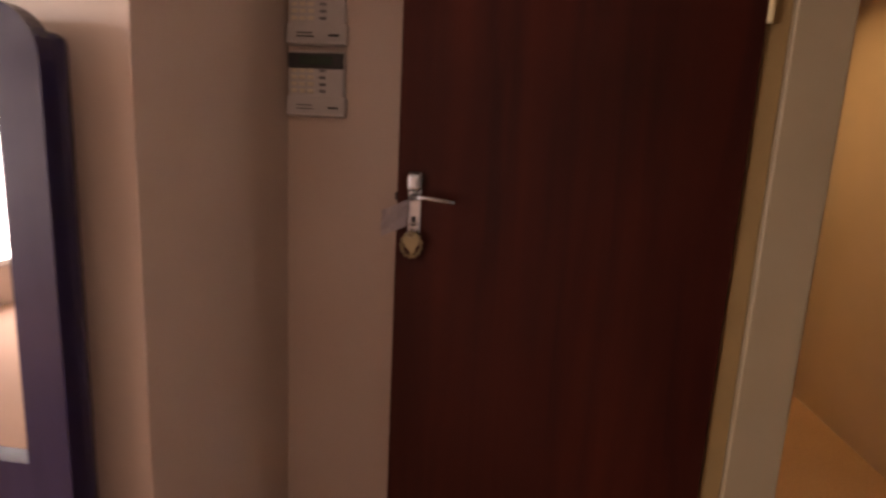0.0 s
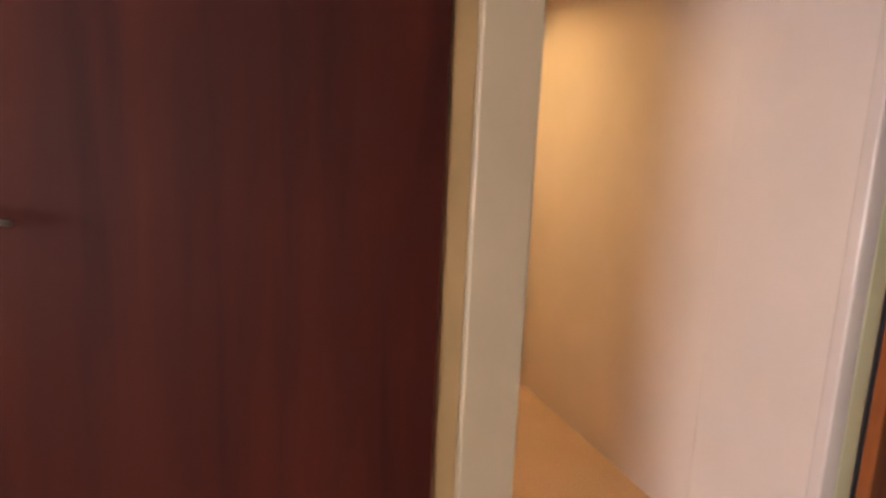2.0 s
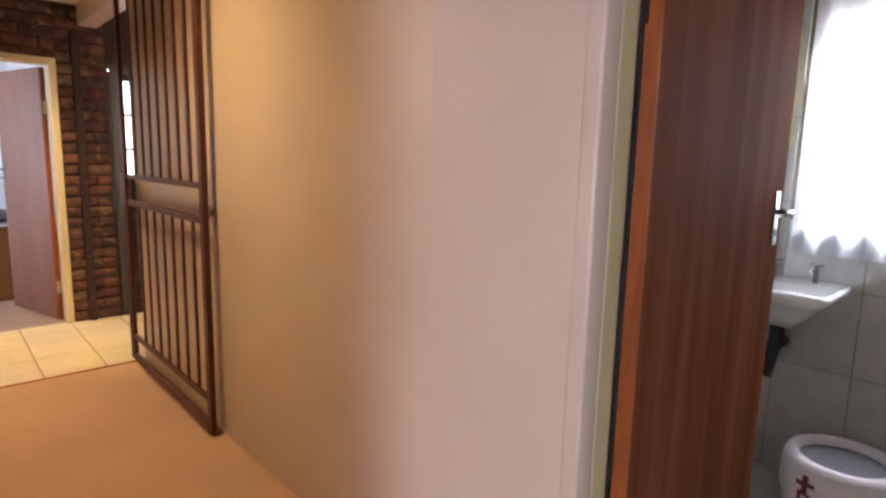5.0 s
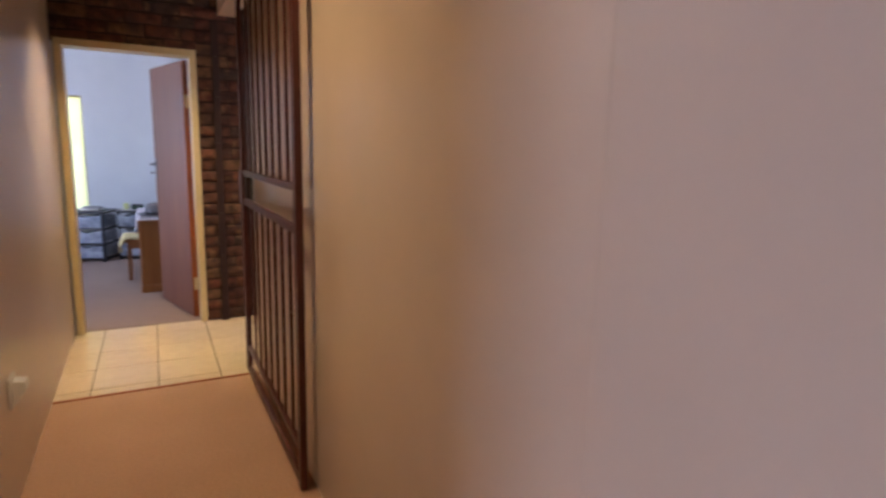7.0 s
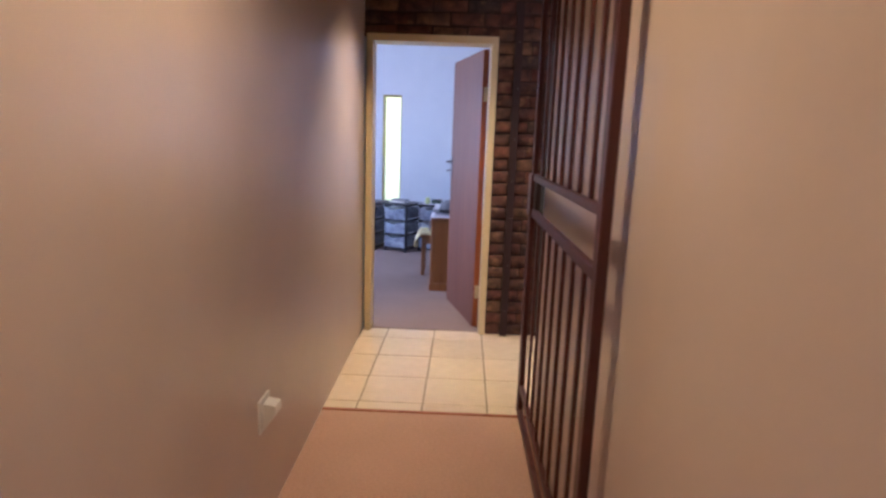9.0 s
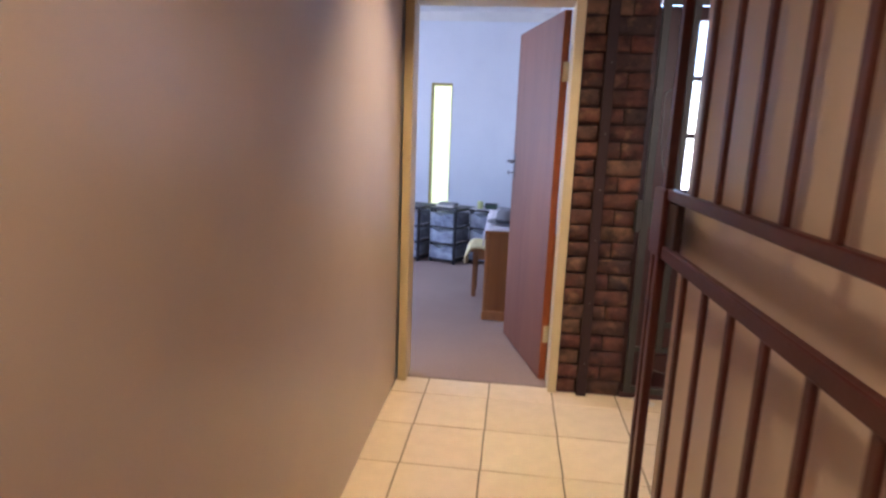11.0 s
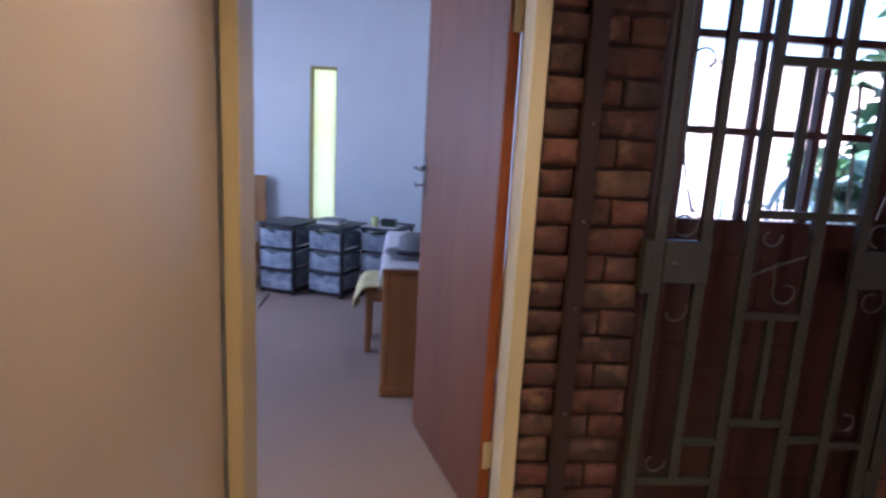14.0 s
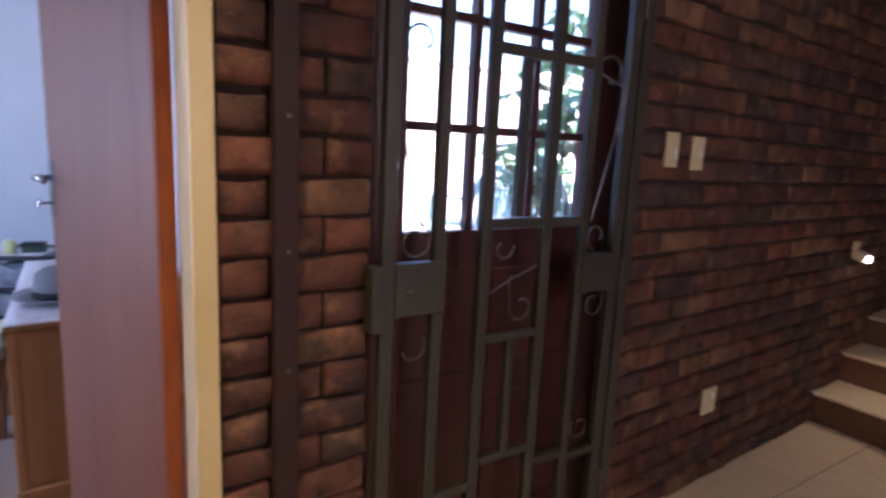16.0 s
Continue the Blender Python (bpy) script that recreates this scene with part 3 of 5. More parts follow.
part("lock_post", box_mesh(-0.012, 0.012, GL - 0.085, GL - 0.05, 0.03, 2.40, bevel=0.003), GATE_RED, gate)
part("end_post", box_mesh(-0.012, 0.012, GL - 0.03, GL, 0.03, 1.08, bevel=0.003), GATE_RED, gate)
for n, z0, z1 in (("bottom_rail", 0.03, 0.075), ("lower_rail", 0.175, 0.205), ("middle_rail", 1.055, 1.092), ("middle_rail", 1.22, 1.25), ("top_rail", 2.36, 2.40)):
    part(n, box_mesh(-0.011, 0.011, 0.050, GL - 0.085, z0, z1, bevel=0.003), GATE_RED, gate)
lockb = part("lock_box", box_mesh(-0.020, 0.020, GL - 0.115, GL - 0.002, 1.055, 1.25, bevel=0.004), GATE_RED, gate)
# dark block set into the recess between the middle rails
part("lock_recess", box_mesh(-0.006, 0.016, GL - 0.20, GL - 0.115, 1.094, 1.218, bevel=0.003), STRIP_PAINT, lockb, "dark inset in the recess beside the lock")
part("lock_bolt", box_mesh(-0.008, 0.008, GL - 0.004, GL + 0.010, 1.12, 1.15, bevel=0.002), CHROME, gate)
for k in range(7):
    y = 0.178 + 0.155 * k
    part("bar", box_mesh(-0.006, 0.006, y - 0.011, y + 0.011, 1.25, 2.36, bevel=0.002), GATE_RED, gate)
    part("bar", box_mesh(-0.006, 0.006, y - 0.011, y + 0.011, 0.205, 1.055, bevel=0.002), GATE_RED, gate)
# ---- gate strip fixed to the brick pier ----
strip = thing("gate_strip", "dark maroon steel strip screwed to the brick pier", "steel strip", pose(1.036, YB, 0))
part("bar", box_mesh(-0.026, 0.026, -0.03, -0.008, 0.0, 2.3, bevel=0.002), STRIP_PAINT, strip)
for z in (0.19, 0.53, 0.867, 1.13, 1.409, 1.75, 2.05):
    bm = bmesh.new()
    tube(bm, [(0.004, -0.03, z), (0.004, -0.034, z)], 0.0042, 8)
    part("screw", bm, SCROLL, strip)

# ---- front door ----
fd = thing("door_4", "dark red wooden front door with small panes", "door", pose(1.26, 5.10, 0), kind="structure")
x0, x1 = 0.125, 0.765
for a, b in ((0.0, x0), (x1, 0.90)):
    part("stile", box_mesh(a, b, 0, 0.044, 0.02, 2.04, bevel=0.003), FRONT_WOOD, fd)
for a, b in ((0.02, 0.22), (0.62, 0.72), (1.02, 1.138), (1.975, 2.04)):
    part("rail", box_mesh(x0, x1, 0.001, 0.043, a, b, bevel=0.003), FRONT_WOOD, fd)
for a, b in ((0.22, 0.62), (0.72, 1.02)):
    part("muntin", box_mesh(0.43, 0.46, 0.002, 0.042, a, b), FRONT_WOOD, fd)
for a, b in ((x0, 0.43), (0.46, x1)):
    for c, d in ((0.22, 0.62), (0.72, 1.02)):
        part("panel", box_mesh(a - 0.002, b + 0.002, 0.008, 0.034, c - 0.002, d + 0.002), FRONT_WOOD, fd)
for xx in (0.338, 0.552):
    part("glazing_bar", box_mesh(xx - 0.011, xx + 0.011, 0.004, 0.04, 1.138, 1.975, bevel=0.002), FRONT_WOOD, fd)
for zz in (1.415, 1.70):
    part("glazing_bar", box_mesh(x0, x1, 0.005, 0.039, zz - 0.012, zz + 0.012, bevel=0.002), FRONT_WOOD, fd)
cols, rws = (x0, 0.338, 0.552, x1), (1.138, 1.415, 1.70, 1.975)
for i in range(3):
    for j in range(3):
        g = part("pane", box_mesh(cols[i], cols[i + 1], 0.02, 0.024, rws[j], rws[j + 1]), GLASS, fd)
        g.visible_shadow = False
ff = thing("door_frame_4", "dark wooden front door frame", "door frame", kind="structure")
part("jamb", box_mesh(1.243, 1.258, 5.02, 5.17, 0, 2.06), FRONT_WOOD, ff)
part("jamb", box_mesh(2.162, 2.25, 5.06, 5.17, 0, 2.06), FRONT_WOOD, ff)
part("head", box_mesh(1.243, 2.25, 5.06, 5.17, 2.06, 2.10), FRONT_WOOD, ff)
part("sill", box_mesh(1.243, 2.162, 5.0, 5.2, 0.0, 0.035, bevel=0.004), FRONT_WOOD, ff, "dark worn door sill")

# ---- grey-green burglar gate in front of it ----
bg = thing("burglar_gate", "grey-green iron gate with scrolls before the front door", "gate", pose(1.26, 4.985, 0.0))
S = 0.0125
for n, a, b, z0, z1 in (("stile", 0.0, 0.036, 0.04, 2.06), ("stile", 0.785, 0.825, 0.04, 2.06), ("frame_post", 0.835, 0.875, 0.0, 2.08),
                        ("bar", 0.143, 0.175, 0.30, 2.02), ("bar", 0.285, 0.318, 0.075, 2.02), ("bar", 0.395, 0.420, 0.51, 0.845),
                        ("bar", 0.395, 0.420, 1.19, 1.60), ("bar", 0.495, 0.53, 0.075, 2.02), ("bar", 0.640, 0.672, 0.075, 2.02)):
    part(n, box_mesh(a, b, -S, S, z0, z1, bevel=0.002), GATE_GREEN, bg)
for n, a, b, z0, z1 in (("bottom_rail", 0.036, 0.785, 0.04, 0.075), ("top_rail", 0.036, 0.785, 2.02, 2.06), ("cross_bar", 0.318, 0.495, 0.845, 0.868),
                        ("cross_bar", 0.318, 0.495, 0.487, 0.512), ("cross_bar", 0.530, 0.640, 0.43, 0.455), ("cross_bar", 0.036, 0.285, 0.28, 0.305), ("cross_bar", 0.175, 0.285, 0.42, 0.445),
                        ("cross_bar", 0.318, 0.64, 1.60, 1.628), ("cross_bar", 0.318, 0.64, 1.16, 1.186), ("cross_bar", 0.672, 0.785, 0.41, 0.435)):
    part(n, box_mesh(a, b, -S + 0.001, S - 0.001, z0, z1, bevel=0.002), GATE_GREEN, bg)
lock = part("lock_plate", box_mesh(0.034, 0.176, -0.02, 0.014, 0.955, 1.085, bevel=0.003), GATE_GREEN, bg)
part("keyhole", box_mesh(0.06, 0.085, -0.024, -0.018, 1.01, 1.02, bevel=0.002), CHROME, lock)
part("strike_box", box_mesh(-0.032, -0.004, -0.03, 0.012, 0.925, 1.085, bevel=0.003), GATE_GREEN, bg)
part("hinge_plate", box_mesh(0.658, 0.80, -0.018, 0.014, 0.955, 1.072, bevel=0.003), GATE_GREEN, bg)
for z in (0.3, 1.0, 1.8):
    bm = bmesh.new()
    tube(bm, [(0.83, -0.012, z - 0.04), (0.83, -0.012, z + 0.04)], 0.011)
    part("hinge", bm, GATE_GREEN, bg)


def scroll(cx, cz, r0, a0, turn, tail):
    """A curl of flat iron round (cx, cz), then a straight tail."""
    pts = []
    for k in range(22):
        a = radians(a0 + turn * k / 21)
        r = r0 * (0.45 + 0.55 * k / 21)
        pts.append((cx + r * math.cos(a), -0.004, cz + r * math.sin(a)))
    pts += [(x, -0.004, z) for x, z in tail]
    bm = bmesh.new()
    tube(bm, pts, 0.0036, 6)
    return bm


for s in (scroll(0.09, 1.135, 0.048, 30, 400, []), scroll(0.09, 0.865, 0.045, 200, 190, []), scroll(0.092, 1.60, 0.042, -60, 250, [(0.052, 1.55), (0.050, 1.46), (0.056, 1.37), (0.072, 1.28), (0.09, 1.22), (0.108, 1.17)]),
          scroll(0.718, 1.125, 0.042, -40, 300, []), scroll(0.728, 0.915, 0.044, 60, 340, []), scroll(0.722, 0.51, 0.043, 120, -330, []),
          scroll(0.722, 1.595, 0.056, -110, 290, [(0.778, 1.56), (0.772, 1.50), (0.757, 1.42), (0.735, 1.33), (0.71, 1.24), (0.69, 1.17)]), scroll(0.365, 1.105, 0.036, 120, 250, []), scroll(0.44, 0.935, 0.045, 120, -330, [(0.392, 1.0), (0.40, 1.03)]),
          scroll(0.09, 0.36, 0.04, 120, 250, []), scroll(0.10, 0.18, 0.05, 160, 200, [(0.30, 0.13), (0.55, 0.16)])):
    part("scroll", s, SCROLL, bg, "", True)
bm = bmesh.new()
tube(bm, [(0.325, -0.006, 0.985), (0.40, -0.006, 1.02), (0.41, -0.006, 1.022), (0.487, -0.006, 1.05)], 0.004, 6)
part("scroll", bm, SCROLL, bg)

# ---- fittings on walls ----


def wall_plate(name, label, category, m, w, h, rockers, material=CREAM_PLASTIC, group=""):
    t = thing(name, label, category, m, group)
    body = part("plate", box_mesh(-w / 2, w / 2, -0.010, 0, -h / 2, h / 2, bevel=0.003, segs=2), material, t)
    for (rx, rz, rw, rh) in rockers:
        part("rocker", box_mesh(rx - rw / 2, rx + rw / 2, -0.017, -0.009, rz - rh / 2, rz + rh / 2, bevel=0.002), WHITE_PLASTIC, body)
    return t


ROT = 2.9                       # the brick wall beyond the front door runs slightly askew
wall_m = pose(2.15, 5.05, 0, 0, 0, ROT)
wall_plate("light_switch", "cream single light switch plate on face brick", "light switch", wall_m @ pose(0.245, 0, 1.395), 0.075, 0.118, [(0.012, -0.012, 0.022, 0.035)], group="hall switches")
wall_plate("light_switch", "cream single light switch plate on face brick", "light switch", wall_m @ pose(0.405, 0, 1.388), 0.075, 0.118, [(0.010, 0.0, 0.02, 0.03)], group="hall switches")
wall_plate("wall_socket", "cream socket plate low on the brick wall", "socket", wall_m @ pose(0.715, 0, 0.375), 0.105, 0.115, [(0.02, 0.02, 0.02, 0.03)])

outlet = thing("wall_socket", "white socket with an adapter plugged in on plaster", "socket", pose(0, 2.835, 0.43, 0, 0, 90))
body = part("plate", box_mesh(-0.055, 0.055, -0.009, 0, -0.06, 0.06, bevel=0.003, segs=2), WHITE_PLASTIC, outlet)
bm = bmesh.new()
sides = [[bm.verts.new((x, y, z)) for y, z in ((-0.009, 0.042), (-0.052, 0.034), (-0.056, 0.006), (-0.009, -0.058))] for x in (-0.024, 0.040)]
for k in range(4):
    bm.faces.new((sides[0][k], sides[0][(k + 1) % 4], sides[1][(k + 1) % 4], sides[1][k]))
bm.faces.new(sides[0][::-1])
bm.faces.new(sides[1])
bmesh.ops.bevel(bm, geom=bm.edges[:], offset=0.003, segments=2, affect='EDGES', profile=0.5)
part("adapter", bm, WHITE_PLASTIC, outlet, "wedge-shaped white plug adapter")
part("switch", box_mesh(-0.04, -0.028, -0.014, -0.008, 0.018, 0.042, bevel=0.002), WHITE_PLASTIC, body)

LAMPX = 2.02
lampw = thing("wall_spotlight", "small lit spotlight on the brick stair wall", "wall lamp", wall_m @ pose(LAMPX, 0, 0.93))
part("bracket", box_mesh(-0.022, 0.022, -0.026, 0, -0.03, 0.055, bevel=0.004), CREAM_PLASTIC, lampw)
bm = box_mesh(-0.036, 0.036, -0.078, -0.022, -0.03, 0.018, bevel=0.006, segs=2, m=pose(0, 0, 0, 20, 0, 0))
part("head", bm, CREAM_PLASTIC, lampw)
part("lens", box_mesh(-0.028, 0.028, -0.084, -0.074, -0.05, -0.018, bevel=0.003), GLOW, lampw, "lit lamp glass")

# alarm keypads
for k, z0 in enumerate((1.467, 1.668)):
    kp = thing("alarm_keypad", "grey-white alarm keypad with a small display", "keypad", pose(-1.295, 0.5, z0), "alarm keypads")
    part("body", box_mesh(-0.083, 0.083, -0.026, 0, 0.02, 0.183, bevel=0.005, segs=2), GREY_PLASTIC, kp)
    flap = part("flap", box_mesh(-0.09, 0.09, -0.034, -0.004, -0.003, 0.055, bevel=0.006, segs=2, m=pose(0, 0, 0, -8, 0, 0)), GREY_PLASTIC, kp)
    for a, b, c, d in ((-0.055, -0.005, 0.02, 0.0225), (-0.055, -0.01, 0.03, 0.0325), (0.04, 0.07, 0.022, 0.028)):
        part("print_bar", box_mesh(a, b, -0.0375, -0.034, c, d), BLACK, flap)
    sc = part("display_bezel", box_mesh(-0.083, 0.083, -0.029, -0.024, 0.135, 0.178, bevel=0.002), BLACK, kp)
    part("display", box_mesh(-0.05, 0.05, -0.0305, -0.028, 0.145, 0.170, bevel=0.001), LCD, sc)
    for r in range(4):
        for c in range(3):
            part("button", box_mesh(-0.075 + 0.025 * c, -0.056 + 0.025 * c, -0.030, -0.025, 0.066 + 0.019 * r, 0.078 + 0.019 * r, bevel=0.002), mat("button_grey", (0.74, 0.67, 0.54), None, (10, 10, 10), 0.5, 0.0, 90) if not (r or c or k) else bpy.data.materials["button_grey"], kp)
        part("button", box_mesh(0.010, 0.030, -0.030, -0.025, 0.068 + 0.019 * r, 0.076 + 0.019 * r, bevel=0.002), FELT, kp)

# recessed downlights
for x, y in ((0.38, 2.1), (0.48, 4.38)):
    cl = thing("downlight", "small round recessed downlight in the corridor ceiling", "ceiling light", pose(x, y, CEIL), "corridor downlights")
    bm = bmesh.new()
    tube(bm, [(0.05 * math.cos(k * math.tau / 24), 0.05 * math.sin(k * math.tau / 24), -0.004) for k in range(25)], 0.008, 8)
    part("ring", bm, WHITE_PLASTIC, cl, "", True)

# ---- dark mirror in the front room ----
mir = thing("standing_mirror", "dark stained wooden mirror with rounded top before the wall", "mirror", pose(-1.76, -0.29, 0))
bm = bmesh.new()


def arch(w, h, r):
    pts = [(-w, 0.0)]
    pts += [(-w + r - r * math.cos(k * math.pi / 16), h - r + r * math.sin(k * math.pi / 16)) for k in range(9)]
    pts += [(w - r + r * math.sin(k * math.pi / 16), h - r + r * math.cos(k * math.pi / 16)) for k in range(9)]
    return pts + [(w, 0.0)]


outer, inner = arch(0.30, 1.60, 0.09), arch(0.225, 1.525, 0.05)
inner = [(x, max(z, 0.80)) for x, z in inner]
rings = [[bm.verts.new((x, y, z)) for x, z in ring] for ring, y in ((outer, 0.0), (outer, -0.035), (inner, -0.045), (inner, -0.02))]
for u, v in zip(rings, rings[1:]):
    for k in range(len(u)):
        j = (k + 1) % len(u)
        bm.faces.new((u[k], u[j], v[j], v[k]))
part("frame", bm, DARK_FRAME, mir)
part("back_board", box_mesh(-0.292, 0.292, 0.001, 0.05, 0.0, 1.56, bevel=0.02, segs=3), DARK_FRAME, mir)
part("glass", box_mesh(-0.23, 0.23, -0.024, -0.018, 0.80, 1.53), MIRROR, mir)

# ---- front-room window ----


def window(name, label, x, y, z, w, h, bars_v, bars_h, material, m, curtain=None):
    """A window in its own axes: runs along x from 0 to w, z from 0 to h."""
    win = thing(name, label, "window", m, kind="structure")
    fr = part("window_frame", boxes((0, w, 0.0, 0.05, 0, 0.04), (0, w, 0.0, 0.05, h - 0.04, h), (0, 0.04, 0.0, 0.05, 0.04, h - 0.04), (w - 0.04, w, 0.0, 0.05, 0.04, h - 0.04)), material, win)
    for k in range(bars_v):
        u = w * (k + 1) / (bars_v + 1)
        part("glazing_bar", box_mesh(u - 0.012, u + 0.012, 0.01, 0.04, 0.04, h - 0.04), material, win)
    for k in range(bars_h):
        u = h * (k + 1) / (bars_h + 1)
        part("glazing_bar", box_mesh(0.04, w - 0.04, 0.011, 0.039, u - 0.012, u + 0.012), material, win)
    g = part("pane", box_mesh(0.04, w - 0.04, 0.022, 0.026, 0.04, h - 0.04), GLASS, win)
    g.visible_shadow = False
    return win


window("window_1", "wide window with slim white frame", 0, 0, 0, 1.9, 1.85, 2, 0, WHITE_PLASTIC, pose(-4.635, -4.4, 0.3, 0, 0, 90))
window("window_2", "wide bedroom window with slim white frame", 0, 0, 0, 2.0, 1.3, 2, 0, WHITE_PLASTIC, pose(-2.635, 5.9, 0.85, 0, 0, 90))
# the hall window is unseen, added to go with the fill lamp
window("hall_fill_window", "unseen added hall window with slim white frame", 0, 0, 0, 1.0, 1.2, 1, 0, WHITE_PLASTIC, pose(1.35, 1.94, 1.0))
window("window_3", "bathroom window with white bars behind lace", 0, 0, 0, 0.92, 0.84, 2, 3, WHITE_PLASTIC, pose(2.93, -0.5, 1.16, 0, 0, 90))

# ---- bathroom things ----
wave = bmesh.new()
cols_n = 60
grid = [[wave.verts.new((2.80 + 0.016 * math.sin(k * 0.9) + 0.006 * math.sin(k * 2.3), -0.55 + 0.97 * k / cols_n, z)) for k in range(cols_n + 1)] for z in (1.02, 1.4, 1.8, 2.2)]
for r0, r1 in zip(grid, grid[1:]):
    for k in range(cols_n):
        wave.faces.new((r0[k], r0[k + 1], r1[k + 1], r1[k]))
solid("lace_curtain", wave, LACE, "white lace curtain gathered before the bathroom window", "curtain", "", True)
rod = bmesh.new()
tube(rod, [(2.80, -0.6, 2.2), (2.80, 0.48, 2.2)], 0.008)
solid("curtain_rod", rod, WHITE_PLASTIC, "thin white curtain rod above the bathroom window", "curtain rod", "", True)

cab = thing("bathroom_mirror", "small bathroom mirror in a yellow-green wooden frame", "mirror", pose(2.83, 0.55, 1.47))
part("frame", boxes((-0.03, 0, -0.075, -0.045, 0, 0.50), (-0.03, 0, 0.045, 0.075, 0, 0.50), (-0.03, 0, -0.045, 0.045, 0, 0.03), (-0.03, 0, -0.045, 0.045, 0.47, 0.50), bevel=0.003), YELLOW_WOOD, cab)
part("glass", box_mesh(-0.012, -0.006, -0.045, 0.045, 0.03, 0.47), MIRROR, cab)

basin = thing("wash_basin", "small white ceramic hand basin on the tiled wall", "basin", pose(2.83, 0.41, 0.715))
bm = bmesh.new()


def rrect(cx, cy, a, b, r, z, n=5):
    pts = []
    for sx, sy, st in ((1, 1, 0), (-1, 1, 90), (-1, -1, 180), (1, -1, 270)):
        for k in range(n):
            t = radians(st + 90 * k / (n - 1))
            pts.append((cx + sx * (a - r) + r * math.cos(t), cy + sy * (b - r) + r * math.sin(t), z))
    return pts


rings = [[bm.verts.new(p) for p in rrect(-0.20 + o, 0, a, b, r, z)] for o, a, b, r, z in ((0.10, 0.06, 0.07, 0.03, 0.0), (0.08, 0.10, 0.12, 0.04, 0.05), (0.03, 0.165, 0.20, 0.05, 0.13), (0.0, 0.20, 0.23, 0.05, 0.165), (0.0, 0.20, 0.23, 0.05, 0.19), (0.0, 0.185, 0.215, 0.045, 0.192), (0.0, 0.15, 0.19, 0.045, 0.155), (0.0, 0.08, 0.10, 0.04, 0.10))]
for u, v in zip(rings, rings[1:]):
    for k in range(len(u)):
        j = (k + 1) % len(u)
        bm.faces.new((u[k], u[j], v[j], v[k]))
bm.faces.new(rings[0][::-1])
bm.faces.new(rings[-1])
part("bowl", bm, CERAMIC, basin, "", True)
for yy in (-0.10, 0.06):
    bm = bmesh.new()
    tube(bm, [(-0.04, yy, 0.185), (-0.04, yy, 0.245), (-0.06, yy, 0.255), (-0.11, yy, 0.25), (-0.115, yy, 0.235)], 0.010, 10)
    tube(bm, [(-0.04, yy - 0.025, 0.262), (-0.04, yy + 0.025, 0.262)], 0.009, 10)
    part("tap", bm, CHROME, basin, "chrome tap", True)
bm = bmesh.new()
tube(bm, [(-0.14, 0.0, 0.135), (-0.15, 0.0, 0.128)], 0.018, 12)
part("overflow", bm, BLACK, basin)
bm = bmesh.new()
tube(bm, [(-0.12, 0.0, 0.02), (-0.12, 0.0, -0.06), (-0.16, 0.02, -0.23)], 0.030, 12)
tube(bm, [(-0.12, 0.0, -0.09), (-0.06, 0.0, -0.10), (0, 0.0, -0.10)], 0.022, 12)
part("trap", bm, BLACK, basin, "black plastic waste trap", True)

bin_ = thing("waste_bin", "white plastic bin with a dark red printed figure", "bin", pose(2.55, 0.085, 0.0))
bm = lathe([(0.145, 0.0), (0.178, 0.03), (0.208, 0.16), (0.20, 0.265), (0.188, 0.29), (0.172, 0.296), (0.155, 0.29), (0.15, 0.255), (0.155, 0.06)], 40)
part("body", bm, BUCKET_MAT, bin_, "", True)
part("liner", lathe([(0.150, 0.245), (0.151, 0.262)], 36), FELT, bin_)
for u, v0, v1, w in ((158, 0.17, 0.25, 0.010), (153, 0.145, 0.185, 0.007), (163, 0.14, 0.18, 0.007), (152, 0.205, 0.222, 0.013), (164, 0.21, 0.225, 0.013)):
    a = radians(u)
    part("print", box_mesh(-0.003, 0.003, -w, w, v0, v1, bevel=0.001, m=pose(0.206 * math.cos(a), 0.206 * math.sin(a), 0, 0, 0, u)), RED_PRINT, bin_)

soap = thing("soap_bottle", "pale yellow soap bottle on the basin edge", "bottle", pose(2.795, 0.50, 0.907))
part("bottle", lathe([(0.022, 0.0), (0.026, 0.01), (0.026, 0.09), (0.012, 0.11), (0.010, 0.125)], 20), TOWEL, soap, "", True)
part("cap", lathe([(0.012, 0.125), (0.012, 0.145)], 16), WHITE_PLASTIC, soap)

# ---- bedroom things ----
slit = thing("window_4", "tall slit window with yellow-green frame and pale glass", "window", pose(-0.44, 9.49, 0.42), kind="structure")
for n, d in (("frame_side", (0.0, 0.022, -0.006, 0.16, 0.0, 1.60)), ("frame_side", (0.258, 0.27, 0.03, 0.16, 0.0, 1.60)), ("frame_head", (0.022, 0.258, -0.006, 0.16, 1.578, 1.60)), ("sill", (0.022, 0.258, -0.006, 0.16, 0.0, 0.02))):
    part(n, box_mesh(*d), YELLOW_WOOD, slit)
g = part("pane", box_mesh(0.022, 0.258, 0.10, 0.104, 0.02, 1.578), GLOW_TINT_GLASS, slit)


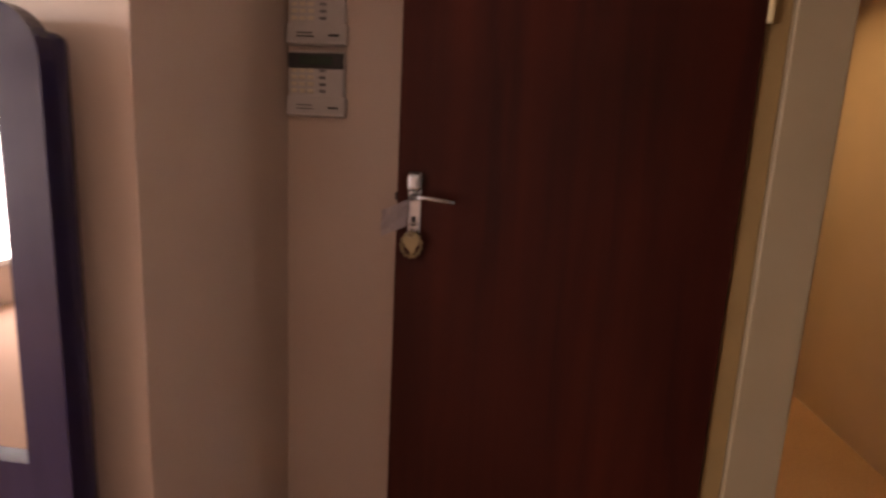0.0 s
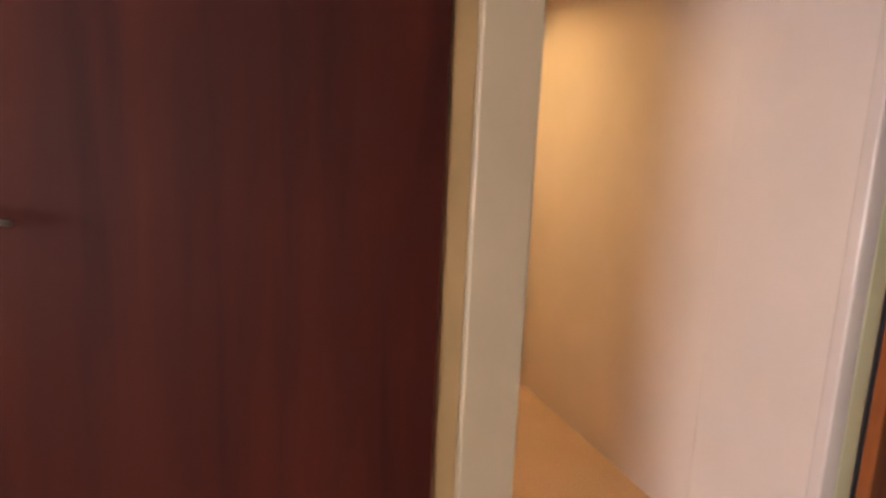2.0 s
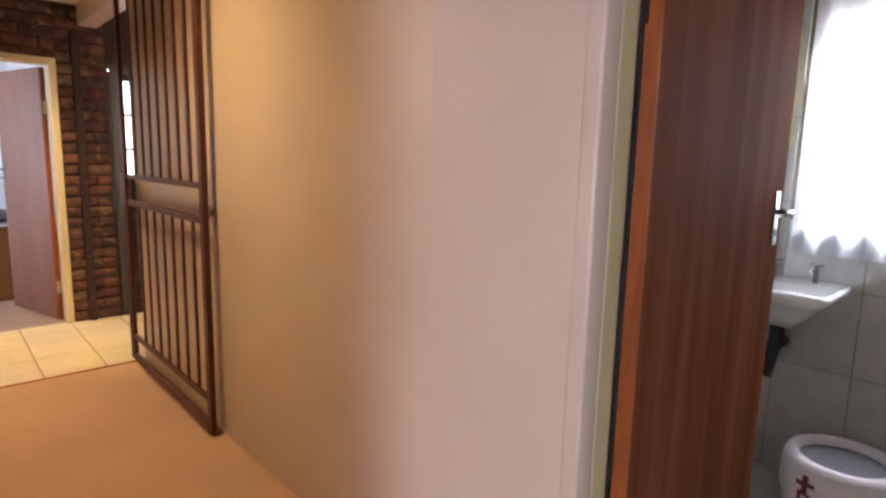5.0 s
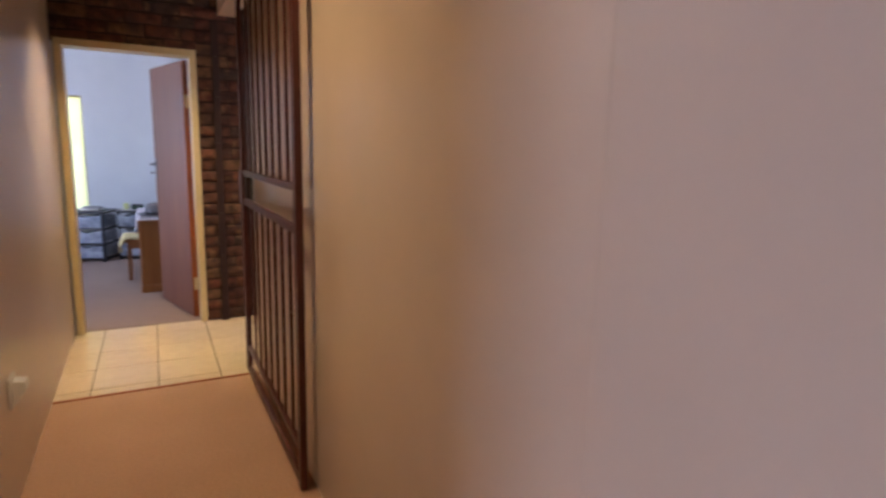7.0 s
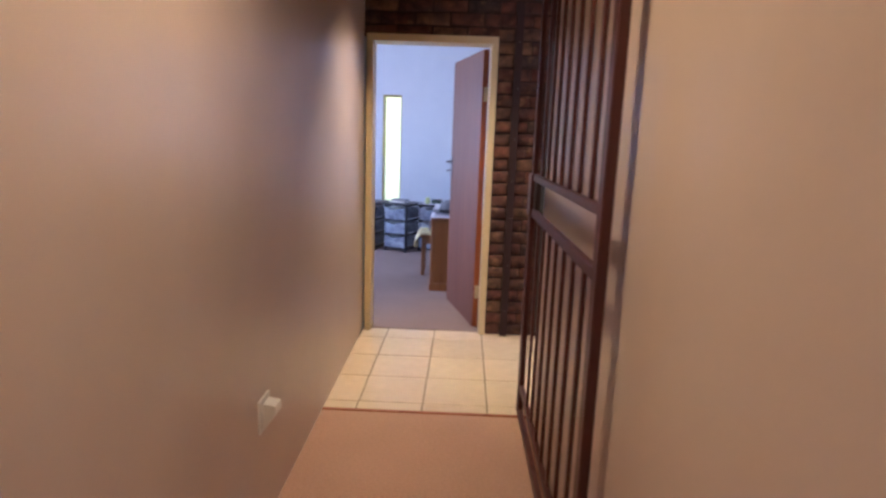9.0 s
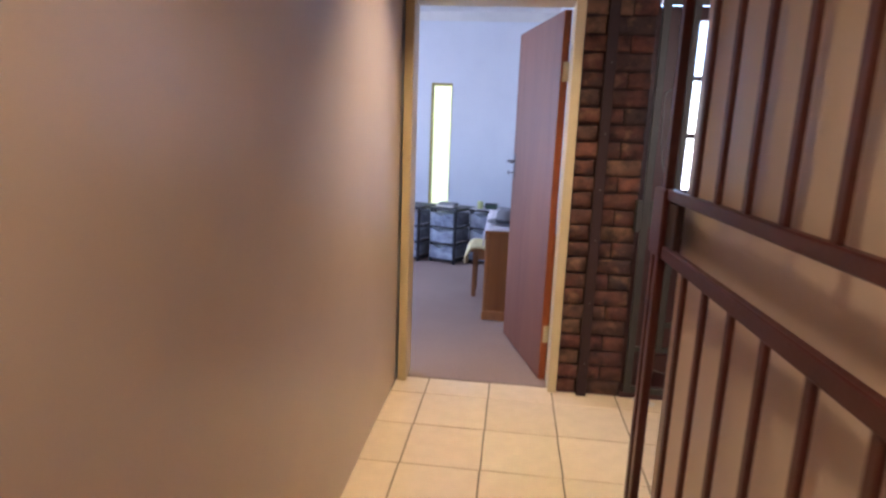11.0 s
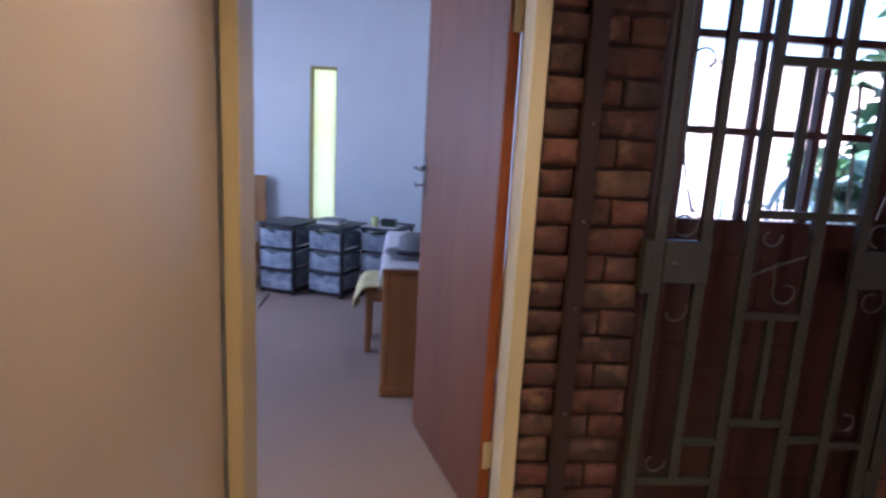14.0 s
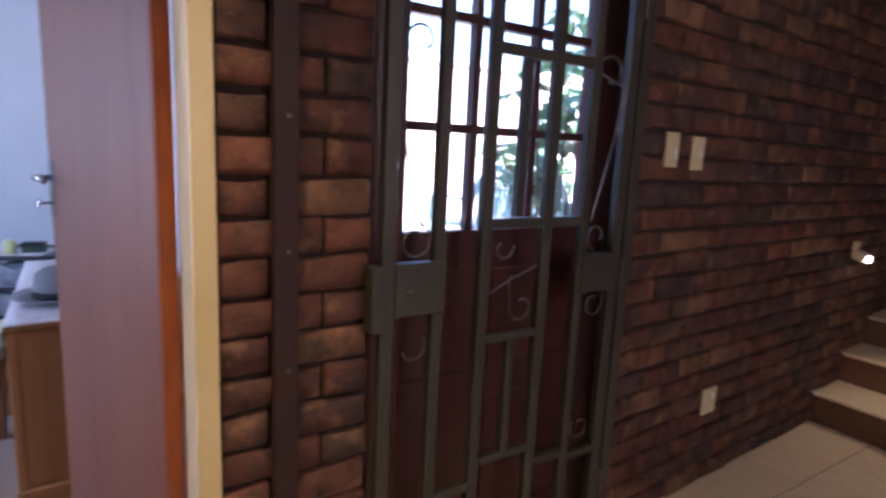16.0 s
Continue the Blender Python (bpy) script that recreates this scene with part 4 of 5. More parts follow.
def drawer_tower(m):
    t = thing("drawer_tower", "black-framed storage tower with three clear plastic drawers", "drawers", m, "storage towers")
    w, d, h = 0.33, 0.40, 0.60
    part("top", box_mesh(-0.01, w + 0.01, -0.01, d + 0.01, h - 0.03, h, bevel=0.006), BLACK, t)
    for x, y in ((0, 0), (w - 0.03, 0), (0, d - 0.03), (w - 0.03, d - 0.03)):
        part("post", box_mesh(x, x + 0.03, y, y + 0.03, 0.0, h - 0.03, bevel=0.004), BLACK, t)
    for k in range(3):
        z = 0.045 + 0.178 * k
        part("shelf_frame", boxes((0.03, w - 0.03, 0.0, 0.02, z - 0.02, z), (0.03, w - 0.03, d - 0.02, d, z - 0.02, z), (0, 0.02, 0.03, d - 0.03, z - 0.02, z), (w - 0.02, w, 0.03, d - 0.03, z - 0.02, z)), BLACK, t)
        dr = part("drawer", boxes((0.035, w - 0.035, 0.03, d - 0.04, z + 0.002, z + 0.135), bevel=0.012), DRAWER, t)
        bm = bmesh.new()
        vs = []
        for k2 in range(13):
            u = 0.018 + (w - 0.036) * k2 / 12
            dip = 0.03 * max(0.0, 1 - ((k2 - 6) / 3.4) ** 2)
            bow = -0.012 - 0.014 * math.sin(math.pi * k2 / 12)
            vs.append([bm.verts.new((u, bow, z + 0.004)), bm.verts.new((u, bow - 0.006, z + 0.146 - dip)), bm.verts.new((u, 0.03, z + 0.146 - dip)), bm.verts.new((u, 0.03, z + 0.004))])
        for u, v in zip(vs, vs[1:]):
            for q in range(4):
                bm.faces.new((u[q], v[q], v[(q + 1) % 4], u[(q + 1) % 4]))
        bm.faces.new(vs[0])
        bm.faces.new(vs[-1][::-1])
        part("drawer_front", bm, DRAWER, dr)
    return t


tower = drawer_tower(pose(-0.645, 8.17, 0, 0, 0, -23))
copy_thing(tower, pose(-0.235, 8.13, 0, 0, 0, -27))
copy_thing(tower, pose(0.20, 8.12, 0, 0, 0, -20))

book = thing("book_stack", "two worn books lying on the storage tower", "books", pose(-0.05, 8.22, 0.60, 0, 0, -20))
part("book", box_mesh(-0.11, 0.10, -0.08, 0.07, 0.0, 0.022, bevel=0.003), PAPER, book)
part("book", box_mesh(-0.09, 0.10, -0.07, 0.07, 0.022, 0.042, bevel=0.003, m=pose(0, 0, 0, 0, 0, 6)), mat("grey_book_cover", (0.25, 0.25, 0.27), None, (20, 20, 20), 0.6, 0.05, 90), book)
candle = thing("jar_candle", "pale yellow candle jar on the storage tower", "candle", pose(0.31, 8.14, 0.60))
part("jar", lathe([(0.028, 0.0), (0.032, 0.01), (0.032, 0.075), (0.026, 0.085)], 20), mat("pale_yellow_wax", (0.55, 0.58, 0.25), None, (20, 20, 20), 0.5, 0.05, 90), candle, "", True)
box_ = thing("trinket_box", "small dark green box on the storage tower", "box", pose(0.43, 8.16, 0.60, 0, 0, -12))
part("base", box_mesh(-0.06, 0.06, -0.04, 0.04, 0, 0.05, bevel=0.004), mat("dark_green_card", (0.03, 0.06, 0.035), None, (20, 20, 20), 0.6, 0.05, 90), box_)
part("lid", box_mesh(-0.063, 0.063, -0.043, 0.043, 0.05, 0.065, bevel=0.004), BLACK, box_)
cl3 = solid("tower_cloth", box_mesh(-0.02, 0.28, -0.015, 0.24, 0.0, 0.004, bevel=0.001, m=pose(0.21, 8.12, 0.60, 0, 0, -20)), CLOTH, "small white cloth on the storage tower", "cloth", "")

desk = thing("desk", "brown wooden desk with a plinth and panelled end", "desk", pose(0.455, 6.19, 0))
part("end_panel", box_mesh(0.0, 0.52, 0.0, 0.03, 0.06, 0.67, bevel=0.003), DESK_WOOD, desk)
part("end_panel", box_mesh(0.0, 0.52, 1.15, 1.18, 0.06, 0.67, bevel=0.003), DESK_WOOD, desk)
part("back", box_mesh(0.49, 0.51, 0.03, 1.15, 0.1, 0.67), DESK_WOOD, desk)
part("corner_post", box_mesh(-0.015, 0.02, -0.012, 0.03, 0.06, 0.67, bevel=0.006), DESK_WOOD, desk)
part("plinth", box_mesh(-0.02, 0.53, -0.018, 0.035, 0.0, 0.07, bevel=0.006), DESK_WOOD, desk)
part("plinth", box_mesh(-0.02, 0.53, 1.145, 1.195, 0.0, 0.07, bevel=0.006), DESK_WOOD, desk)
part("top", box_mesh(-0.02, 0.53, -0.02, 1.20, 0.67, 0.69, bevel=0.005), DESK_WOOD, desk)
part("apron", box_mesh(0.02, 0.04, 0.03, 1.15, 0.56, 0.67, bevel=0.003), DESK_WOOD, desk)

bm = bmesh.new()
nx, ny = 16, 30
rows_ = []
for j in range(ny + 1):
    r = []
    for i in range(nx + 1):
        u = -0.15 + 0.69 * i / nx
        y = -0.022 + 1.20 * j / ny
        drop = max(0.0, -0.022 - u)
        x = max(u, -0.024 - 0.10 * drop)
        z = 0.694 - drop * (0.9 + 0.15 * math.sin(j * 0.9)) + 0.0015 * math.sin(i * 1.3 + j * 0.8)
        r.append(bm.verts.new((0.455 + x + 0.006 * math.sin(j * 0.9) * (drop > 0), 6.19 + y, z)))
    rows_.append(r)
for a, b in zip(rows_, rows_[1:]):
    for i in range(nx):
        bm.faces.new((a[i], a[i + 1], b[i + 1], b[i]))
cloth = solid("desk_cloth", bm, CLOTH, "white patterned cloth draped over the desk top", "tablecloth", "", True)
cloth.modifiers.new("thickness", 'SOLIDIFY').thickness = 0.003

hat = thing("fedora_hat", "grey felt hat with dark band lying on the desk", "hat", pose(0.60, 6.50, 0.698))
part("brim", lathe([(0.09, 0.004), (0.14, 0.006), (0.165, 0.018), (0.163, 0.024), (0.13, 0.013), (0.09, 0.012)], 32), FELT, hat, "", True)
part("crown", lathe([(0.098, 0.008), (0.096, 0.05), (0.085, 0.105), (0.055, 0.125), (0.0, 0.112)], 32), FELT, hat, "", True)
part("band", lathe([(0.100, 0.012), (0.0995, 0.04)], 32), BAND, hat, "dark ribbon band", True)

stool = thing("stool", "small brown wooden stool pushed against the desk", "stool", pose(0.50, 6.95, 0))
for sx in (-1, 1):
    for sy in (-1, 1):
        part("leg", box_mesh(sx * 0.16 - 0.018, sx * 0.16 + 0.018, sy * 0.13 - 0.018, sy * 0.13 + 0.018, 0, 0.40, bevel=0.004), DESK_WOOD, stool)
    part("stretcher", box_mesh(sx * 0.16 - 0.01, sx * 0.16 + 0.01, -0.112, 0.112, 0.14, 0.17, bevel=0.003), DESK_WOOD, stool)
part("seat", box_mesh(-0.20, 0.20, -0.17, 0.17, 0.40, 0.43, bevel=0.008), DESK_WOOD, stool)
part("apron", box_mesh(-0.14, 0.14, -0.14, -0.12, 0.33, 0.40), DESK_WOOD, stool)
part("apron", box_mesh(-0.14, 0.14, 0.12, 0.14, 0.33, 0.40), DESK_WOOD, stool)
bm = bmesh.new()
rows_ = []
for j in range(21):
    r = []
    for i in range(25):
        u, v = -0.43 + 0.65 * i / 24, -0.20 + 0.40 * j / 20
        over = max(0.0, -0.20 - u) * (1 - 0.35 * (v / 0.2) ** 2)
        ov2 = max(0.0, abs(v) - 0.175)
        x = max(u, -0.20 - 0.75 * over + 2.6 * over ** 2)
        z = 0.455 - 0.85 * over - 0.9 * ov2 + 0.012 * math.sin(i * 0.7) * math.cos(j * 0.6) + 0.012 * math.cos(v * 8)
        r.append(bm.verts.new((0.50 + x, 6.95 + v + 0.012 * math.sin(i * 0.8), z)))
    rows_.append(r)
for a, b in zip(rows_, rows_[1:]):
    for i in range(24):
        bm.faces.new((a[i], a[i + 1], b[i + 1], b[i]))
tw = solid("towel", bm, TOWEL, "pale yellow towel thrown over the stool", "towel", "", True)
tw.modifiers.new("thickness", 'SOLIDIFY').thickness = 0.012

ped = thing("bedside_cabinet", "pine bedside cabinet with a drawer and a door", "bedside cabinet", pose(-1.20, 8.20, 0))
part("body", box_mesh(0.0, 0.42, 0.0, 0.40, 0.05, 0.52, bevel=0.004), PINE, ped)
part("plinth", box_mesh(-0.015, 0.435, -0.015, 0.40, 0.0, 0.05, bevel=0.005), PINE, ped)
dr = part("drawer", box_mesh(0.03, 0.39, -0.014, 0.0, 0.38, 0.49, bevel=0.004), PINE, ped)
d2 = part("door", box_mesh(0.03, 0.39, -0.014, 0.0, 0.07, 0.36, bevel=0.004), PINE, ped)
part("panel", box_mesh(0.08, 0.34, -0.02, -0.012, 0.11, 0.32, bevel=0.006), PINE, d2)
bm = bmesh.new()
tube(bm, [(0.15, -0.014, 0.438), (0.16, -0.032, 0.432), (0.21, -0.036, 0.428), (0.26, -0.032, 0.432), (0.27, -0.014, 0.438)], 0.006, 8)
part("pull", bm, SCROLL, dr, "dark metal drawer pull", True)
bm = bmesh.new()
tube(bm, [(0.15, -0.018, 0.218), (0.16, -0.036, 0.212), (0.21, -0.04, 0.208), (0.26, -0.036, 0.212), (0.27, -0.018, 0.218)], 0.006, 8)
part("pull", bm, SCROLL, d2, "dark metal door pull", True)
solid("cabinet_cloth", boxes((-1.215, -0.755, 8.175, 8.60, 0.521, 0.527), (-0.757, -0.751, 8.175, 8.60, 0.36, 0.527), (-1.215, -0.755, 8.17, 8.176, 0.46, 0.527), bevel=0.002), CLOTH, "white cloth over the bedside cabinet", "cloth", "")

figure = thing("lotion_bottle", "small pink lotion bottle on the bedside cabinet", "bottle", pose(-1.03, 8.33, 0.527))
part("bottle", lathe([(0.030, 0.0), (0.036, 0.01), (0.036, 0.07), (0.020, 0.095), (0.014, 0.10)], 20), mat("pink_plastic", (0.62, 0.26, 0.30), None, (20, 20, 20), 0.4, 0.03, 90), figure, "", True)
part("cap", lathe([(0.016, 0.10), (0.016, 0.128), (0.010, 0.132)], 16), mat("pale_pink_plastic", (0.70, 0.42, 0.44), None, (20, 20, 20), 0.4, 0.03, 90), figure, "paler pink cap", True)

bed = thing("bed", "pine bed with panelled headboard against the wall", "bed", pose(-2.45, 9.36, 0))
hb_ = part("headboard", box_mesh(0.0, 1.58, 0.0, 0.035, 0.0, 0.86, bevel=0.006), PINE, bed)
part("cap", box_mesh(-0.02, 1.60, -0.015, 0.05, 0.86, 0.895, bevel=0.008), PINE, hb_)
for k in range(3):
    part("panel", box_mesh(0.06 + 0.5 * k, 0.50 + 0.5 * k, -0.012, 0.0, 0.50, 0.80, bevel=0.008), PINE, hb_)
part("mattress", box_mesh(0.05, 1.20, -1.85, -0.01, 0.28, 0.50, bevel=0.04, segs=3), CLOTH, bed)
part("base", box_mesh(0.05, 1.20, -1.85, -0.01, 0.08, 0.28, bevel=0.01), PINE, bed)
for x in (0.1, 1.12):
    for y in (-1.8, -0.1):
        part("leg", box_mesh(x, x + 0.05, y, y + 0.05, 0, 0.08), PINE, bed)
solid("rug", box_mesh(-2.3, -0.545, 6.4, 8.05, 0.0, 0.012, bevel=0.004), RUG, "pale beige rug on the bedroom carpet", "rug", "")

# ---- stairs in the hall ----
st = thing("stairs", "brown and cream tiled stairs along the brick wall", "stairs", pose(3.98, 4.0, 0), kind="structure")
for k in range(6):
    x = 0.315 * k
    part("riser", box_mesh(x, x + 0.06, -1.0, 1.30, 0.17 * k, 0.17 * (k + 1) - 0.02), STEP_RISER, st)
    part("tread", box_mesh(x - 0.015, x + 0.345, -1.0, 1.30, 0.17 * (k + 1) - 0.02, 0.17 * (k + 1), bevel=0.005), TILE, st)
    part("step_fill", box_mesh(x + 0.06, x + 0.345, -1.0, 1.30, 0.0, 0.17 * (k + 1) - 0.02), STEP_RISER, st)

pap = solid("paper_scrap", box_mesh(-0.06, 0.06, -0.03, 0.03, 0.0, 0.004, bevel=0.001, m=pose(1.37, 4.955, 0.002, 0, 6, -30)), PAPER, "crumpled scrap of printed paper on the tiles", "paper", "")
part("print_mark", box_mesh(-0.03, 0.01, -0.012, 0.012, 0.0, 0.0012, m=pose(1.37, 4.955, 0.0065, 0, 6, -30)), BLACK, pap)

# ---- yard seen through the front door ----
pw = thing("garden_wall", "pale pink rendered house wall across the yard", "wall", pose(2.0, 10.2, -0.14))
part("wall", box_mesh(2.2, 11.0, 0.0, 0.2, 0.0, 2.60), PINK_WALL, pw)
part("coping", box_mesh(2.15, 11.05, -0.05, 0.25, 2.60, 2.68, bevel=0.01), CERAMIC, pw)
w = part("window", box_mesh(4.05, 4.85, -0.03, 0.0, 1.15, 2.05, bevel=0.005), WHITE_PLASTIC, pw, "white framed window")
part("pane", box_mesh(4.12, 4.43, -0.035, -0.028, 1.22, 1.98), BLUE_GREY, w)
part("pane", box_mesh(4.47, 4.78, -0.035, -0.028, 1.22, 1.98), BLUE_GREY, w)
part("downpipe", lathe([(0.05, 0.5), (0.05, 2.60)], 16, (5.3, -0.06)), WHITE_PLASTIC, pw, "", True)


def shrub(m, height, n, seed, label):
    rnd = random.Random(seed)
    t = thing("shrub", label, "shrub", m)
    bm, stems = bmesh.new(), bmesh.new()
    for k in range(n):
        a, rr = rnd.uniform(0, math.tau), rnd.uniform(0.05, 0.55)
        top = Vector((rr * math.cos(a), rr * math.sin(a), height * rnd.uniform(0.25, 1.0)))
        base = Vector((0.12 * math.cos(a), 0.12 * math.sin(a), 0))
        tube(stems, [base, base.lerp(top, 0.5) + Vector((0, 0, 0.08)), top], 0.008, 5)
        tilt = Euler((rnd.uniform(-0.7, 0.7), rnd.uniform(-0.7, 0.7), a)).to_matrix()
        for q in range(8):
            b = q * math.tau / 8 + rnd.uniform(-0.15, 0.15)
            ln = rnd.uniform(0.16, 0.27)
            d = Vector((math.cos(b), math.sin(b), 0))
            s = Vector((-math.sin(b), math.cos(b), 0)) * ln * 0.19
            pts = [d * 0.02, d * ln * 0.35 + s, d * ln * 0.7 + s * 0.9, d * ln + Vector((0, 0, -0.05)), d * ln * 0.7 - s * 0.9, d * ln * 0.35 - s]
            vs = [bm.verts.new(top + tilt @ (p + Vector((0, 0, -0.25 * p.length ** 2)))) for p in pts]
            mid = [bm.verts.new(top + tilt @ (d * ln * f + Vector((0, 0, -0.012)))) for f in (0.35, 0.7)]
            bm.faces.new((vs[0], vs[1], mid[0]))
            bm.faces.new((vs[0], mid[0], vs[5]))
            bm.faces.new((vs[1], vs[2], mid[1], mid[0]))
            bm.faces.new((vs[5], mid[0], mid[1], vs[4]))
            bm.faces.new((vs[2], vs[3], mid[1]))
            bm.faces.new((mid[1], vs[3], vs[4]))
    part("stems", stems, BARK, t)
    part("crown", bm, LEAF_MAT, t)
    return t


shrub(pose(3.52, 6.75, -0.14), 2.5, 27, 3, "leafy green umbrella shrub beside the front door")
shrub(pose(4.9, 8.6, 0.36), 1.2, 45, 5, "leafy green umbrella shrub in the yard")

solid("terrace", box_mesh(1.3, 12.0, 6.9, 10.2, -0.14, 0.36, bevel=0.01), PAVING, "raised pale paved terrace in the yard", "terrace")
TEAL = mat("pale_teal_plastic", (0.30, 0.46, 0.48), (0.26, 0.41, 0.43), (6, 6, 6), 0.4, 0.05, 60)


def garden_chair(m, material, label):
    t = thing("garden_chair", label, "chair", m, "garden chairs")
    bm = bmesh.new()
    arc = [(0.24 * math.cos(k * math.pi / 16), 0.22 + 0.05 * math.sin(k * math.pi / 16), 0.62 + 0.27 * math.sin(k * math.pi / 16)) for k in range(17)]
    tube(bm, [(0.24, 0.20, 0.42)] + arc + [(-0.24, 0.20, 0.42)], 0.022, 8)
    part("backrest", bm, material, t, "", True)
    for k in range(6):
        x = -0.165 + 0.066 * k
        top = 0.62 + 0.26 * math.sqrt(max(0.0, 1 - (x / 0.24) ** 2))
        part("slat", box_mesh(x - 0.018, x + 0.018, 0.215, 0.228, 0.42, top, bevel=0.003), material, t)
    part("seat", box_mesh(-0.25, 0.25, -0.24, 0.24, 0.40, 0.43, bevel=0.01), material, t)
    for sx in (-1, 1):
        for sy in (-1, 1):
            part("leg", box_mesh(sx * 0.23 - 0.02, sx * 0.23 + 0.02, sy * 0.21 - 0.02, sy * 0.21 + 0.02, 0, 0.40, bevel=0.005), material, t)
        bm = bmesh.new()
        tube(bm, [(sx * 0.25, 0.22, 0.62), (sx * 0.27, 0.0, 0.64), (sx * 0.27, -0.2, 0.63), (sx * 0.25, -0.23, 0.42)], 0.018, 8)
        part("armrest", bm, material, t, "", True)
    return t


garden_chair(pose(3.45, 7.7, 0.36, 0, 0, -165), TEAL, "pale teal plastic garden chair with slatted round back")
garden_chair(pose(4.15, 7.75, 0.36, 0, 0, -200), BLUE_GREY, "blue-grey plastic garden chair with slatted round back")

# ---- pieces: tiles and bricks ----
tiles = solid("floor_tiles", boxes((0, XR, YT, 5.06, -0.12, -0.006), (XR, 6.08, 3.66, 5.45, -0.12, -0.006), (XR + 0.13, 6.08, 2.02, 3.66, -0.12, -0.006)), GROUT, "cream ceramic floor tiles with grey joints", "floor tiles")
TPX, TPY = 0.3447, 0.3385


def tile_mesh(w, d):
    bm = box_mesh(-w / 2, w / 2, -d / 2, d / 2, -0.008, 0.0, bevel=0.0015)
    me = bpy.data.meshes.new("tile")
    bmesh.ops.recalc_face_normals(bm, faces=bm.faces)
    bm.to_mesh(me)
    bm.free()
    me.materials.append(TILE)
    return me


cache, trnd = {}, random.Random(21)
xs = [0.188 + TPX * k for k in range(-1, 12)]
ys = [4.852 + TPY * k for k in range(-9, 2)]
for i in range(len(xs) - 1):
    for j in range(len(ys) - 1):
        a0, a1, b0, b1 = xs[i], xs[i + 1], ys[j], ys[j + 1]
        a0, b0, b1 = max(a0, 0.0), max(b0, YT + 0.01 if a0 < XR + 0.13 else 2.02), min(b1, 5.05 if a0 < 2.1 else 5.2)
        if a0 < XR + 0.13 and b1 <= YT + 0.03 or a1 - a0 < 0.03 or b1 - b0 < 0.03:
            continue
        k = (round(a1 - a0 - 0.007, 4), round(b1 - b0 - 0.007, 4))
        cache.setdefault(k, tile_mesh(*k))
        ob = new("tile", cache[k])
        ob.location = ((a0 + a1) / 2 + 0.018 * ((b0 + b1) / 2 - 4.85), (b0 + b1) / 2, trnd.uniform(-0.0006, 0.0006))
        ob.rotation_euler = (trnd.uniform(-0.002, 0.002), trnd.uniform(-0.002, 0.002), -0.009)
        ob.parent = tiles

# bathroom wall tiles
bt = {}
for i in range(9):
    for j in range(7):
        y0, z0 = 0.75 - 0.30 * (i + 1), 0.16 + 0.36 * (j - 1)
        y1, z1 = y0 + 0.297, z0 + 0.357
        z0 = max(z0, 0.0)
        if z1 > 1.16 and z0 < 2.0 and y1 > -0.5 and y0 < 0.42:
            if y0 < 0.42 < y1 - 0.05 and y0 > 0.0:
                y0 = 0.42
            elif z0 < 1.1:
                z1 = 1.16
            else:
                continue
        k = (round(y1 - y0, 4), round(z1 - z0, 4))
        if k not in bt:
            bm = box_mesh(-0.008, 0.004, 0, k[0], 0, k[1], bevel=0.0015)
            me = bpy.data.meshes.new("tile")
            bm.to_mesh(me)
            bm.free()
            me.materials.append(BATH_TILE)
            bt[k] = me
        ob = new("tile", bt[k])
        ob.location = (2.842, y0, z0)
        ob.parent = bath_wall

# brick walls
CO, BL_ = 0.0857, 0.232


def brick_mesh(w, seed):
    """A worn face brick: bowed front with uneven, rounded edges."""
    rnd = random.Random(seed)
    h = CO - rnd.uniform(0.009, 0.016)
    bm = bmesh.new()
    nx, nz = 4, 3
    fx = [0, 0.006 / w, 0.5, 1 - 0.006 / w, 1]
    fz = [0, 0.075, 0.925, 1]
    grid = []
    for j in range(nz + 1):
        row = []
        for i in range(nx + 1):
            edge = (i in (0, nx)) + (j in (0, nz))
            y = 0.008 * (edge > 0) + 0.005 * (edge > 1) + rnd.uniform(-0.003, 0.003)
            row.append(bm.verts.new((w * fx[i] + rnd.uniform(-0.002, 0.002), y - 0.004, h * fz[j] + rnd.uniform(-0.005, 0.005))))
        grid.append(row)
    for j in range(nz):
        for i in range(nx):
            bm.faces.new((grid[j][i], grid[j][i + 1], grid[j + 1][i + 1], grid[j + 1][i]))
    ring = grid[0] + [grid[j][nx] for j in range(1, nz + 1)] + grid[nz][-2::-1] + [grid[j][0] for j in range(nz - 1, 0, -1)]
    back = [bm.verts.new((v.co.x, 0.035, v.co.z)) for v in ring]
    for k in range(len(ring)):
        j = (k + 1) % len(ring)
        bm.faces.new((ring[j], ring[k], back[k], back[j]))
    bmesh.ops.recalc_face_normals(bm, faces=bm.faces)
    me = bpy.data.meshes.new("brick")
    bm.to_mesh(me)
    bm.free()
    for p in me.polygons:
        p.use_smooth = True
    me.materials.append(BRICK)
    return me


brick_cache = {}
brnd = random.Random(11)


